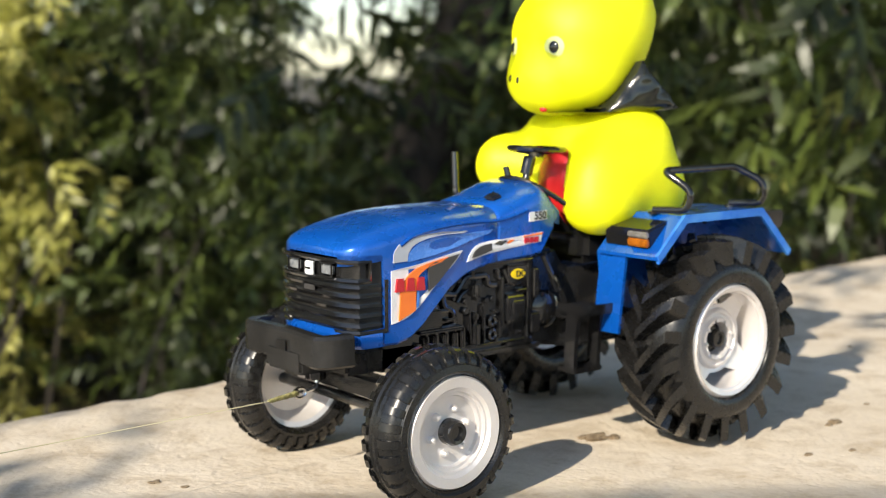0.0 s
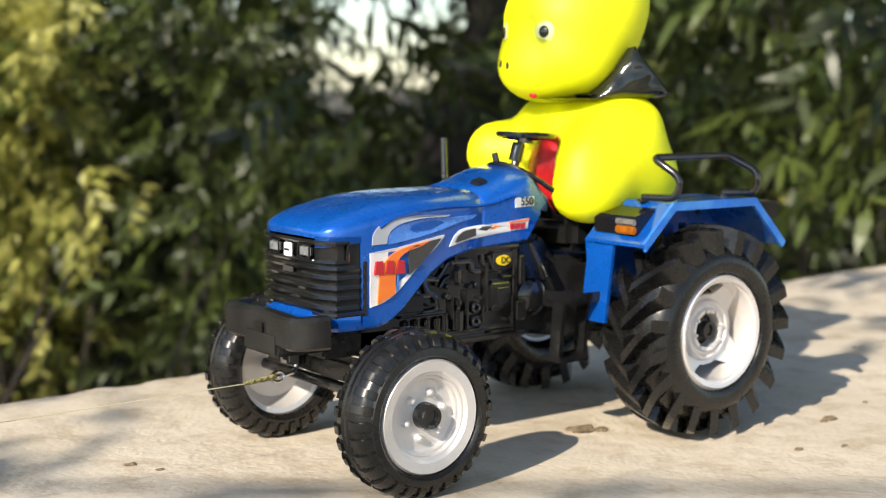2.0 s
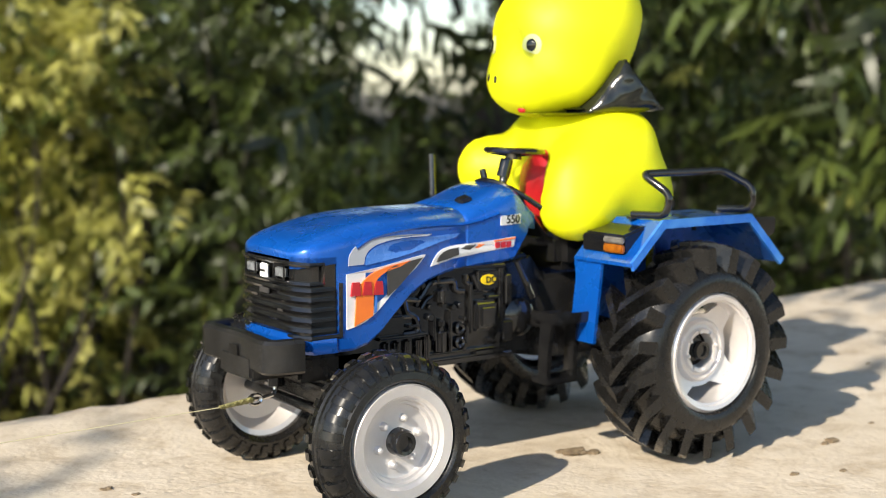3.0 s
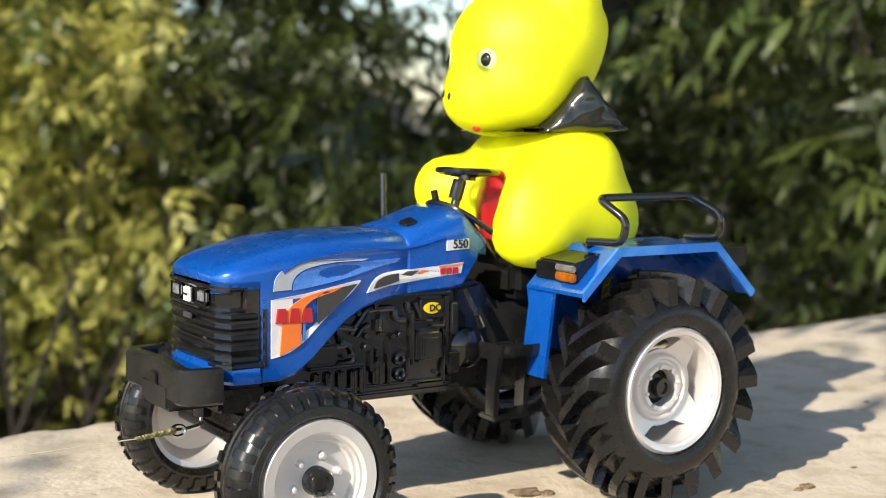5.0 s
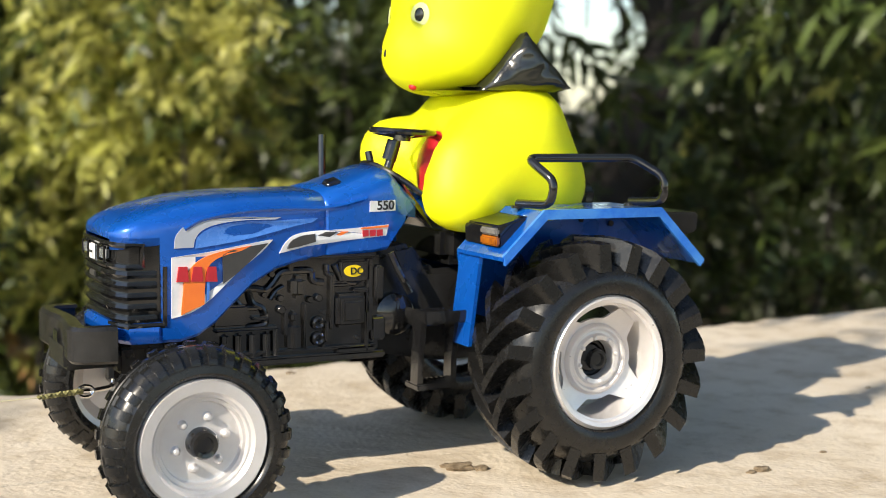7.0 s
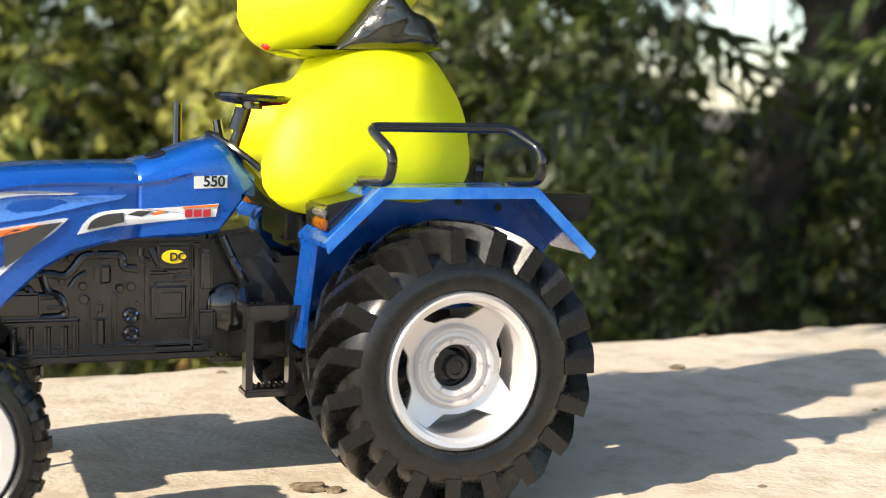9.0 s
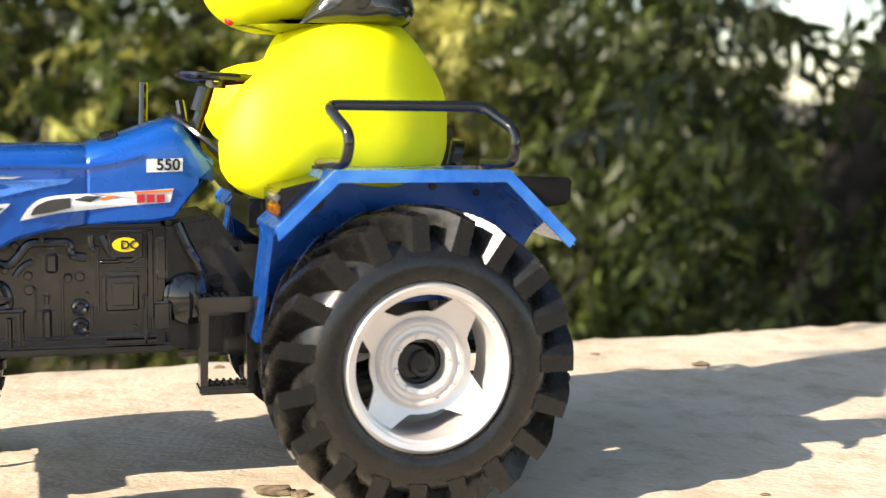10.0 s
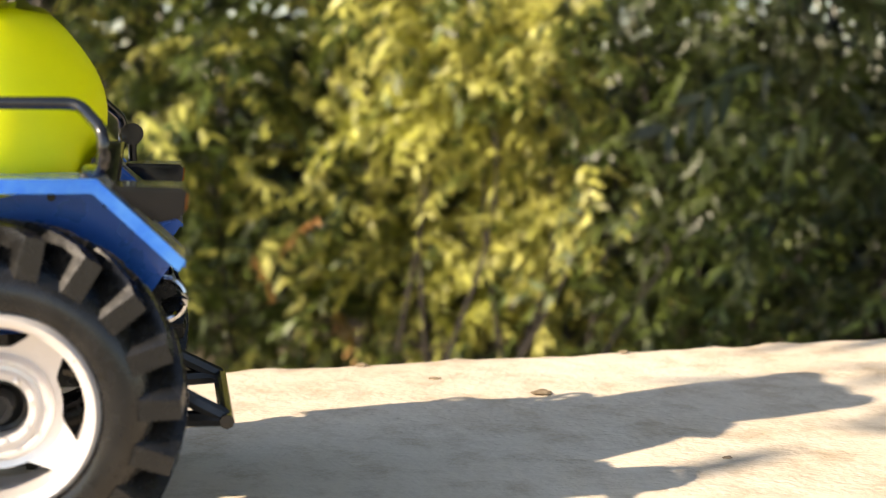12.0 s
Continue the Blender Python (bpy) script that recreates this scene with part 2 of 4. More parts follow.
def empty(name, at=(0, 0, 0)):
    e = new(name)
    e.location = at
    return e


# ---- the ledge and the ground ----
GZ = -0.002
EDGE_Y, EDGE_SLOPE = 0.1535, 0.094


def build_ledge():
    bm = bmesh.new()
    rnd = random.Random(4)
    xs = list(np.linspace(-2.6, -0.6, 40)) + list(np.linspace(-0.58, 1.2, 240)) + list(np.linspace(1.22, 7.0, 140))
    rows = []
    for x in xs:
        e = EDGE_Y + EDGE_SLOPE * x + 0.003 * noise.noise((x * 9, 3.1, 0)) + 0.0022 * noise.noise((x * 60, 1.7, 0))
        d = 0.0025 * abs(noise.noise((x * 30, 8.8, 0)))
        sec = [(-0.52, -0.9), (-0.52, GZ - 0.006), (-0.514, GZ)]
        sec += [(y, GZ + 0.0007 * noise.noise((x * 14, y * 14, 0)) * (0.25 if abs(y) < 0.1 and -0.2 < x < 0.1 else 1)) for y in np.linspace(-0.46, e - 0.012, 30)]
        sec += [(e - 0.004, GZ - 0.0005 + 0.0012 * noise.noise((x * 70, 5.0, 0))), (e, GZ - 0.003 - d), (e + 0.001, -0.1), (e + 0.001, -0.9)]
        rows.append([(x, y, z) for y, z in sec])
    add_loft(bm, rows, False, False)
    ob = finish(bm, "pavement", CONCRETE, True, angle=60)
    return tagged(ob, "pale weathered concrete parapet top with a chipped edge", "ledge", kind="structure")


def build_ground():
    bm = bmesh.new()
    n = 60
    ext = [(abs(t) ** 3) * math.copysign(400, t) for t in np.linspace(-1, 1, n)]
    grid = [[bm.verts.new((x, y, -0.9 + 0.05 * noise.noise((x * 0.7, y * 0.7, 0)))) for y in ext] for x in ext]
    for i in range(n - 1):
        for j in range(n - 1):
            bm.faces.new((grid[i][j], grid[i + 1][j], grid[i + 1][j + 1], grid[i][j + 1]))
    return tagged(finish(bm, "ground", EARTH), "shaded brown earth below the parapet", "ground", kind="structure")


build_ledge()
build_ground()

# ---- the toy tractor ----
tractor = tagged(empty("toy_tractor", (0, 0, GZ)), "blue plastic toy tractor with white rims, pulled by a string", "toy tractor")
tractor.location.z = 0


def hood_ring(x, w, zb, zs, zt, n=9):
    """One closed cross-section of the bonnet."""
    side = []
    for i in range(n + 1):
        a = 0.5 * math.pi * i / n
        cy, cz = math.cos(a) ** 0.55, math.sin(a) ** 0.72
        side.append((w * cy, zs + (zt - zs) * cz))
    near = [(x, -w + 0.0006, zb), (x, -w, zb + 0.0008), (x, -w, zs - 0.004)] + [(x, -y, z) for y, z in side]
    far = [(x, y, z) for y, z in side[::-1][1:]] + [(x, w, zs - 0.004), (x, w, zb + 0.0008), (x, w - 0.0006, zb)]
    return near + far


HOOD = [
    (-0.1300, 0.0130, 0.0700, 0.0712, 0.0722), (-0.1290, 0.0165, 0.0698, 0.0714, 0.0736), (-0.1265, 0.0188, 0.0698, 0.0718, 0.0752),
    (-0.1230, 0.0200, 0.0698, 0.0722, 0.0768), (-0.1185, 0.0203, 0.0698, 0.0727, 0.0782),
    (-0.1180, 0.0204, 0.0425, 0.0727, 0.0783), (-0.1130, 0.0206, 0.0425, 0.0734, 0.0795), (-0.1080, 0.0206, 0.0438, 0.0741, 0.0805),
    (-0.1030, 0.0205, 0.0472, 0.0747, 0.0811), (-0.0980, 0.0203, 0.0520, 0.0752, 0.0815), (-0.0925, 0.0199, 0.0570, 0.0756, 0.0818),
    (-0.0855, 0.0190, 0.0608, 0.0758, 0.0820), (-0.0780, 0.0180, 0.0627, 0.0760, 0.0821), (-0.0705, 0.0172, 0.0635, 0.0762, 0.0822),
    (-0.0697, 0.0167, 0.0636, 0.0762, 0.0820), (-0.0690, 0.0172, 0.0636, 0.0764, 0.0826), (-0.0640, 0.0172, 0.0639, 0.0775, 0.0838),
    (-0.0590, 0.0172, 0.0641, 0.0788, 0.0856), (-0.0545, 0.0170, 0.0643, 0.0800, 0.0873), (-0.0500, 0.0167, 0.0650, 0.0808, 0.0886),
    (-0.0475, 0.0164, 0.0682, 0.0800, 0.0878), (-0.0440, 0.0158, 0.0725, 0.0785, 0.0840), (-0.0405, 0.0150, 0.0765, 0.0778, 0.0798)]


def side_y(x):
    """The near side's y of the bonnet at x."""
    return -float(np.interp(x, [h[0] for h in HOOD], [h[1] for h in HOOD]))


def build_hood():
    bm = bmesh.new()
    add_loft(bm, [hood_ring(*h) for h in HOOD])
    hood = part("hood", bm, BLUE, tractor, "glossy blue sculpted bonnet")
    # lower lip round the grille
    bm = bmesh.new()
    ring = []
    for y in np.linspace(-0.0205, 0.0205, 15):
        k = 1 - abs(y / 0.0205) ** 3.2
        ring.append((-0.1265 - 0.0050 * k, y))
    path = [(-0.1185, -0.0206)] + ring + [(-0.1185, 0.0206)]
    rows = []
    for x, y in path:
        rows.append([(x + 0.0004, y * 0.99, 0.0425), (x - 0.0004, y * 1.01, 0.0436), (x - 0.0004, y * 1.01, 0.0466), (x + 0.0008, y * 0.98, 0.0482), (x + 0.006, y * 0.75, 0.0482), (x + 0.006, y * 0.75, 0.0425)])
    add_loft(bm, rows)
    part("front_lip", bm, BLUE, tractor)
    # side crease
    for s in (-1, 1):
        bm = bmesh.new()
        pts = [(x, s * -side_y(x) * 1.0, z) for x, z in ((-0.112, 0.0728), (-0.108, 0.0752), (-0.10, 0.0768), (-0.09, 0.0776), (-0.08, 0.0776), (-0.0705, 0.0772), (-0.064, 0.0782), (-0.057, 0.0800))]
        add_tube(bm, rounded(pts, 0.01, 3), 0.0007, 6)
        part("crease", bm, BLUE, tractor)
    # dash rim and fuel cap
    bm = bmesh.new()
    pts = [(-0.0495 + 0.0105 * (abs(y) / 0.0165) ** 2.2, y, 0.0892 - 0.0085 * (abs(y) / 0.0165) ** 2.4) for y in np.linspace(-0.0165, 0.0165, 15)]
    add_tube(bm, pts, 0.0009, 8)
    part("dash_rim", bm, BLACK, tractor)
    bm = bmesh.new()
    add_loft(bm, [[(-0.0480 + dx + 0.006 * (abs(y) / 0.0155) ** 2, y, z + dz) for y, z in ((-0.0155, 0.0785), (-0.0125, 0.0845), (0, 0.0878), (0.0125, 0.0845), (0.0155, 0.0785))] for dx, dz in ((0.0, 0.0), (0.007, -0.008))], True)
    part("dashboard", bm, BLACK, tractor)
    bm = bmesh.new()
    add_box(bm, (0, 0, 0), (0.0048, 0.0044, 0.0018))
    bev(bm, 0.0007, 3)
    bmesh.ops.transform(bm, matrix=pose(-0.0645, -0.0085, 0.0840, 12, -14, 0), verts=bm.verts)
    part("fuel_cap", bm, BLACK, tractor)
    return hood


hood = build_hood()


def strip(points, th=0.00022, lift=0.0001, side=-1, order=0):
    """A sticker: outline of (x, z) laid on the bonnet's side."""
    bm = bmesh.new()
    off = lift + order * 0.0003
    points = [(x, z + 0.0012 * min(max((-0.085 - x) / 0.025, 0), 1)) for x, z in points]
    clean = []
    for p in points:
        if not clean or math.dist(p, clean[-1]) > 1e-5:
            clean.append(p)
    if math.dist(clean[0], clean[-1]) < 1e-5:
        clean.pop()
    va = [bm.verts.new((x, side * (-side_y(x) + off + th), z)) for x, z in clean]
    vb = [bm.verts.new((x, side * (-side_y(x) - 0.0004), z)) for x, z in clean]
    for tri in mathutils.geometry.tessellate_polygon([[Vector((x, z, 0)) for x, z in clean]]):
        bm.faces.new([va[k] for k in tri])
    n = len(clean)
    for i in range(n):
        bm.faces.new((va[i], vb[i], vb[(i + 1) % n], va[(i + 1) % n]))
    return bm


def smooth_line(pts, n=6):
    """Catmull-Rom through (x, z) points."""
    p = [np.array(q, float) for q in pts]
    p = [2 * p[0] - p[1]] + p + [2 * p[-1] - p[-2]]
    out = []
    for i in range(1, len(p) - 2):
        for k in range(n):
            t = k / n
            a, b, c, d = p[i - 1:i + 3]
            out.append(tuple(0.5 * (2 * b + (c - a) * t + (2 * a - 5 * b + 4 * c - d) * t * t + (3 * b - a - 3 * c + d) * t ** 3)))
    out.append(tuple(p[-2]))
    return out


def build_stickers(s):
    # white panel with the orange and blue bands
    low = smooth_line([(-0.1155, 0.0478), (-0.1100, 0.0492), (-0.1050, 0.0525), (-0.1000, 0.0572), (-0.0950, 0.0617), (-0.0900, 0.0655), (-0.0865, 0.0690)])
    top = smooth_line([(-0.0865, 0.0692), (-0.0920, 0.0682), (-0.0990, 0.0668), (-0.1070, 0.0652), (-0.1155, 0.0641)])
    panel = part("sticker", strip(low + top[1:], side=s), WHITE_STK, hood, "white sticker with orange band and charcoal wedge")
    part("charcoal_wedge", strip([(-0.1012, 0.0570), (-0.0975, 0.0596), (-0.0925, 0.0640), (-0.0880, 0.0681), (-0.0935, 0.0672), (-0.0990, 0.0660), (-0.1014, 0.0648)], side=s, order=1), DARK_STK, panel)
    part("orange_band", strip(smooth_line([(-0.1130, 0.0486), (-0.1125, 0.0540), (-0.1118, 0.0590), (-0.1080, 0.0632), (-0.1020, 0.0656), (-0.0930, 0.0674)]) +
                              smooth_line([(-0.0960, 0.0660), (-0.1025, 0.0640), (-0.1058, 0.0610), (-0.1064, 0.0560), (-0.1066, 0.0514)]), side=s, order=1), ORANGE_STK, panel)
    part("blue_line", strip([(-0.1060, 0.0521), (-0.1058, 0.0610), (-0.1051, 0.0612), (-0.1052, 0.0528)], side=s, order=1), LIGHT_BLUE_STK, panel)
    for i in range(3):
        x0 = -0.1143 + i * 0.0040
        bar = [(x0, 0.0576), (x0 + 0.0033, 0.0576), (x0 + 0.0029, 0.0616), (x0 + 0.0006, 0.0616)]
        part("red_bar", strip(bar, side=s, order=2), RED_STK, panel)
    # grey swoosh
    out = smooth_line([(-0.1148, 0.0665), (-0.1142, 0.0700), (-0.1110, 0.0728), (-0.1040, 0.0744), (-0.0950, 0.0752), (-0.0840, 0.0752)])
    inn = smooth_line([(-0.0840, 0.0747), (-0.0950, 0.0743), (-0.1030, 0.0730), (-0.1072, 0.0712), (-0.1090, 0.0690), (-0.1095, 0.0667)])
    part("sticker", strip(out + inn[1:], side=s), GREY_STK, hood, "grey swoosh sticker on the bonnet's side")
    mid = smooth_line([(-0.1090, 0.0668), (-0.1082, 0.0696), (-0.1040, 0.0722), (-0.0960, 0.0738), (-0.0840, 0.0744), (-0.0725, 0.0746)])
    bot = smooth_line([(-0.0725, 0.0738), (-0.0820, 0.0722), (-0.0900, 0.0702), (-0.0990, 0.0682), (-0.1090, 0.0664)])
    part("sticker", strip(mid + bot[1:], side=s), LIGHT_BLUE_STK, hood, "pale blue sticker within the grey swoosh")
    # second sticker with the dark window and red bar
    out = smooth_line([(-0.0845, 0.0652), (-0.0825, 0.0682), (-0.0795, 0.0702), (-0.0740, 0.0710), (-0.0660, 0.0712), (-0.0500, 0.0722)], 5)
    inn = [(-0.0508, 0.0690), (-0.0640, 0.0680), (-0.0760, 0.0668)]
    sec = part("sticker", strip(out + inn, side=s), WHITE_STK, hood, "white sticker with charcoal window, worn in the middle")
    part("charcoal_window", strip(smooth_line([(-0.0822, 0.0664), (-0.0810, 0.0684), (-0.0780, 0.0698), (-0.0735, 0.0703)], 4) + [(-0.0733, 0.0680), (-0.0780, 0.0670)], side=s, order=2), DARK_STK, sec)
    part("charcoal_window", strip([(-0.0726, 0.0698), (-0.0700, 0.0707), (-0.0665, 0.0706), (-0.0690, 0.0692)], side=s, order=2), DARK_STK, sec)
    part("orange_stripe", strip([(-0.0718, 0.0677), (-0.0650, 0.0706), (-0.0630, 0.0706), (-0.0690, 0.0679)], side=s, order=1), ORANGE_STK, sec)
    part("orange_stripe", strip([(-0.0590, 0.0716), (-0.0502, 0.0721), (-0.0503, 0.0715), (-0.0590, 0.0711)], side=s, order=1), ORANGE_STK, sec)
    for i in range(3):
        x0 = -0.0585 + i * 0.0023
        part("red_bar", strip([(x0, 0.0690), (x0 + 0.0018, 0.0691), (x0 + 0.0018, 0.0709), (x0, 0.0708)], side=s, order=1), RED_STK, sec)
    num = part("sticker", strip([(-0.0562, 0.0760), (-0.0478, 0.0762), (-0.0478, 0.0793), (-0.0562, 0.0791)], side=s), WHITE_STK, hood, "white number sticker with worn corner")
    x = -0.0512
    turn = pose(x, s * (-side_y(x) + 0.00042), 0.0777, 90, 0, 0 if s < 0 else 180)
    text_mesh("550", 0.0037, INK, turn, "number", num)


build_stickers(-1)
build_stickers(1)


def build_grille():
    """Black grille with ribs, lamps and badge; it wraps round the nose."""
    def plan(inset, half, z, back=-0.1170):
        pts = [(back, -half, z)]
        for y in np.linspace(-half, half, 17):
            k = 1 - abs(y / half) ** 4
            pts.append((-0.1268 - 0.0030 * k + inset, y, z))
        pts.append((back, half, z))
        return pts
    bm = bmesh.new()
    rows = [plan(i, h, z) for i, h, z in ((0.001, 0.0188, 0.0470), (0.0, 0.0196, 0.0480), (0.0, 0.0198, 0.0610), (0.0004, 0.0198, 0.0690))]
    add_loft(bm, [[r[k] for r in rows] for k in range(len(rows[0]))], False, False)
    add_box(bm, (-0.119, 0, 0.058), (0.010, 0.0385, 0.0215))
    g = part("grille", bm, BLACK, tractor, "glossy black ribbed grille")
    for z in (0.0492, 0.0522, 0.0552, 0.0582, 0.0610):
        bm = bmesh.new()
        pts = plan(-0.0004, 0.0202, z, -0.1195)
        add_tube(bm, pts, 0.0010, 6)
        part("rib", bm, BLACK, g)
    bm = bmesh.new()
    add_tube(bm, plan(-0.0002, 0.0201, 0.0473, -0.1172) , 0.0008, 6)
    part("frame", bm, BLACK, g)
    bm = bmesh.new()
    add_tube(bm, [(-0.1172, -0.0203, z) for z in (0.047, 0.055, 0.0630)], 0.0007, 6)
    part("frame", bm, BLACK, g)
    # lamp bezel
    bm = bmesh.new()
    a = plan(-0.0008, 0.0203, 0.0630, -0.1232)
    b = plan(-0.0008, 0.0203, 0.0688, -0.1232)
    loop = a + b[::-1]
    add_tube(bm, loop + [loop[0]], 0.0008, 6)
    bezel = part("lamp_bezel", bm, BLACK, g)
    for y in (-0.0088, 0.0088):
        bm = bmesh.new()
        add_box(bm, (-0.1304, y, 0.0659), (0.0016, 0.0062, 0.0040))
        bev(bm, 0.0008, 3)
        lamp = part("headlight", bm, CLEAR, g, "clear square headlight")
        bm = bmesh.new()
        add_tube(bm, [(-0.1312, y + dy, 0.0659 + dz) for dy, dz in ((-0.0031, -0.002), (0.0031, -0.002), (0.0031, 0.002), (-0.0031, 0.002), (-0.0031, -0.002))], 0.0003, 5)
        part("lamp_frame", bm, BLACK, lamp)
    bm = bmesh.new()
    add_box(bm, (-0.1312, 0.0, 0.0656), (0.0012, 0.0046, 0.0050))
    bev(bm, 0.0012, 3)
    badge = part("badge", bm, WHITE_STK, g, "white badge with black bars")
    part("badge_bar", box((-0.1319, 0.0, 0.0656), (0.0002, 0.0026, 0.0006), 0), INK, badge)
    part("badge", box((-0.1313, 0.0, 0.0597), (0.0006, 0.0056, 0.0016), 0.0002), DARK_STK, g, "small charcoal embossed badge")
    return g


build_grille()


def build_engine():
    eng = part("engine", box((-0.084, 0, 0.0485), (0.064, 0.0310, 0.0310), 0.0008), BLACK, tractor, "black moulded engine block")
    part("chassis", box((-0.1135, 0, 0.0375), (0.030, 0.031, 0.0078), 0.001), MATTE_BLACK, tractor)
    part("gearbox", prism([(-0.053, 0.034), (-0.053, 0.064), (-0.040, 0.066), (-0.034, 0.058), (0.012, 0.058), (0.016, 0.030), (-0.030, 0.030)], -0.0125, 0.0125, 0.0015), MATTE_BLACK, tractor, "black gearbox housing under the seat")
    for s in (-1, 1):
        yy = s * 0.0157
        def det(bm, nm="casting"):
            part(nm, bm, BLACK, eng)
        def plate(x, z, w, h, d=0.0012, b=0.0006):
            bm = bmesh.new()
            add_box(bm, (x, yy, z), (w, d * 3.0, h))
            det(bev(bm, b, 3))
        def pipe(pts, r=0.0008):
            bm = bmesh.new()
            add_tube(bm, rounded([(x, yy + s * 0.0004, z) for x, z in pts], 0.002, 4), r, 8)
            det(bm, "pipe")
        def boss(x, z, r=0.0011, d=0.0014):
            det(lathe([(0.00001, s * -0.001), (r, s * -0.001), (r, s * d * 0.8), (r * 0.8, s * d), (0.00001, s * d)], 14, False, (x, yy, z)), "bolt")
        plate(-0.0620, 0.0478, 0.0092, 0.0098, 0.0017, 0.0012)
        plate(-0.0620, 0.0478, 0.0058, 0.0062, 0.0023, 0.0006)
        plate(-0.0610, 0.0590, 0.0085, 0.0066, 0.0011)
        plate(-0.0555, 0.0520, 0.0022, 0.0220, 0.0009)
        plate(-0.0530, 0.0555, 0.0028, 0.0100, 0.0014)
        plate(-0.0530, 0.0420, 0.0045, 0.0070, 0.0012)
        plate(-0.0765, 0.0345, 0.0520, 0.0022, 0.0010)
        plate(-0.0980, 0.0480, 0.0100, 0.0060, 0.0013, 0.0006)
        plate(-0.0930, 0.0440, 0.0185, 0.0011, 0.0015)
        for x in (-0.0990, -0.0952, -0.0912, -0.0872):
            plate(x, 0.0392, 0.0022, 0.0082, 0.0013, 0.0009)
        plate(-0.0845, 0.0400, 0.0020, 0.0094, 0.0015, 0.0009)
        plate(-0.0790, 0.0410, 0.0040, 0.0088, 0.0018, 0.0015)
        plate(-0.0790, 0.0468, 0.0022, 0.0030, 0.0015, 0.0008)
        plate(-0.0778, 0.0552, 0.0048, 0.0066, 0.0019, 0.0016)
        plate(-0.0650, 0.0552, 0.0062, 0.0020, 0.0010, 0.0008)
        pipe([(-0.0945, 0.0555), (-0.0900, 0.0553), (-0.0872, 0.0545), (-0.0850, 0.0568), (-0.0830, 0.0598), (-0.0735, 0.0598), (-0.0735, 0.0565), (-0.0700, 0.0562)], 0.0010)
        pipe([(-0.0925, 0.0555), (-0.0915, 0.0510), (-0.0880, 0.0498), (-0.0868, 0.0448), (-0.0930, 0.0446)], 0.0010)
        pipe([(-0.0860, 0.0520), (-0.0842, 0.0545), (-0.0820, 0.0555)], 0.0007)
        pipe([(-0.0690, 0.0612), (-0.0690, 0.0585), (-0.0670, 0.0580)], 0.0008)
        # ribs, ledges and flanges of the casting
        for x, z, w, h in ((-0.0840, 0.0634, 0.0600, 0.0012), (-0.0675, 0.0505, 0.0012, 0.0160), (-0.0566, 0.0415, 0.0012, 0.0120), (-0.0585, 0.0535, 0.0050, 0.0012), (-0.0760, 0.0372, 0.0450, 0.0009),
                           (-0.1000, 0.0555, 0.0090, 0.0050), (-0.1010, 0.0605, 0.0110, 0.0012), (-0.0950, 0.0600, 0.0012, 0.0060), (-0.0800, 0.0615, 0.0012, 0.0040), (-0.0755, 0.0440, 0.0012, 0.0130),
                           (-0.0600, 0.0362, 0.0120, 0.0016), (-0.0690, 0.0420, 0.0012, 0.0060), (-0.0890, 0.0470, 0.0050, 0.0010), (-0.0815, 0.0455, 0.0010, 0.0080)):
            plate(x, z, w, h, 0.0011, 0.0004)
        pipe([(-0.0665, 0.0610), (-0.0640, 0.0560), (-0.0600, 0.0555), (-0.0580, 0.0570)], 0.0009)
        pipe([(-0.1000, 0.0520), (-0.0960, 0.0525), (-0.0945, 0.0500), (-0.0900, 0.0500)], 0.0009)
        for z in (0.0400, 0.0445):
            det(lathe([(0.0007, 0), (0.0007, s * 0.0012), (0.0013, s * 0.0016), (0.0019, s * 0.0012), (0.0021, 0)], 20, False, (-0.0715, yy, z)), "port")
        for x, z, r in ((-0.0880, 0.0590, 0.0009), (-0.0858, 0.0592, 0.0010), (-0.0830, 0.0522, 0.0010), (-0.0828, 0.0490, 0.0012), (-0.0742, 0.0515, 0.0010), (-0.0715, 0.0518, 0.0011),
                        (-0.0880, 0.0535, 0.0008), (-0.0700, 0.0475, 0.0006), (-0.0700, 0.0380, 0.0006), (-0.0590, 0.0395, 0.0006), (-0.1020, 0.0400, 0.0010)):
            boss(x, z, r)
        # round clutch housing bulge behind the block
        det(lathe([(0.00001, s * 0.002), (0.0035, s * 0.002), (0.0062, s * 0.0004), (0.0068, s * -0.006)], 20, False, (-0.0465, s * 0.0145, 0.0455)), "clutch_housing")
        bm = bmesh.new()
        bmesh.ops.create_circle(bm, cap_ends=True, segments=28, radius=1.0)
        bmesh.ops.transform(bm, matrix=pose(-0.0612, s * 0.0173, 0.0592, 90, 0, 0) @ Matrix.Diagonal((0.0030, 0.0017, 1, 1)), verts=bm.verts)
        ex = bmesh.ops.extrude_face_region(bm, geom=list(bm.faces))
        bmesh.ops.translate(bm, vec=(0, s * 0.0003, 0), verts=[v for v in ex["geom"] if isinstance(v, bmesh.types.BMVert)])
        oval = part("oval_sticker", bm, YELLOW_STK, eng, "yellow oval sticker")
        text_mesh("DC", 0.0028, INK, pose(-0.0603, s * 0.01775, 0.0591, 90, 0, 0 if s < 0 else 180), "letters", oval)
    # front axle
    bm = bmesh.new()
    add_box(bm, (-0.1160, 0, 0.0285), (0.006, 0.052, 0.0075))
    bev(bm, 0.0015)
    part("front_axle", bm, MATTE_BLACK, tractor)
    bm = bmesh.new()
    add_tube(bm, [(-0.1165, -0.046, 0.0223), (-0.1165, 0.046, 0.0223)], 0.0018, 12)
    part("front_axle", bm, MATTE_BLACK, tractor)
    bm = bmesh.new()
    add_tube(bm, [(0, -0.048, 0.035), (0, 0.048, 0.035)], [0.0038, 0.0038], 16)
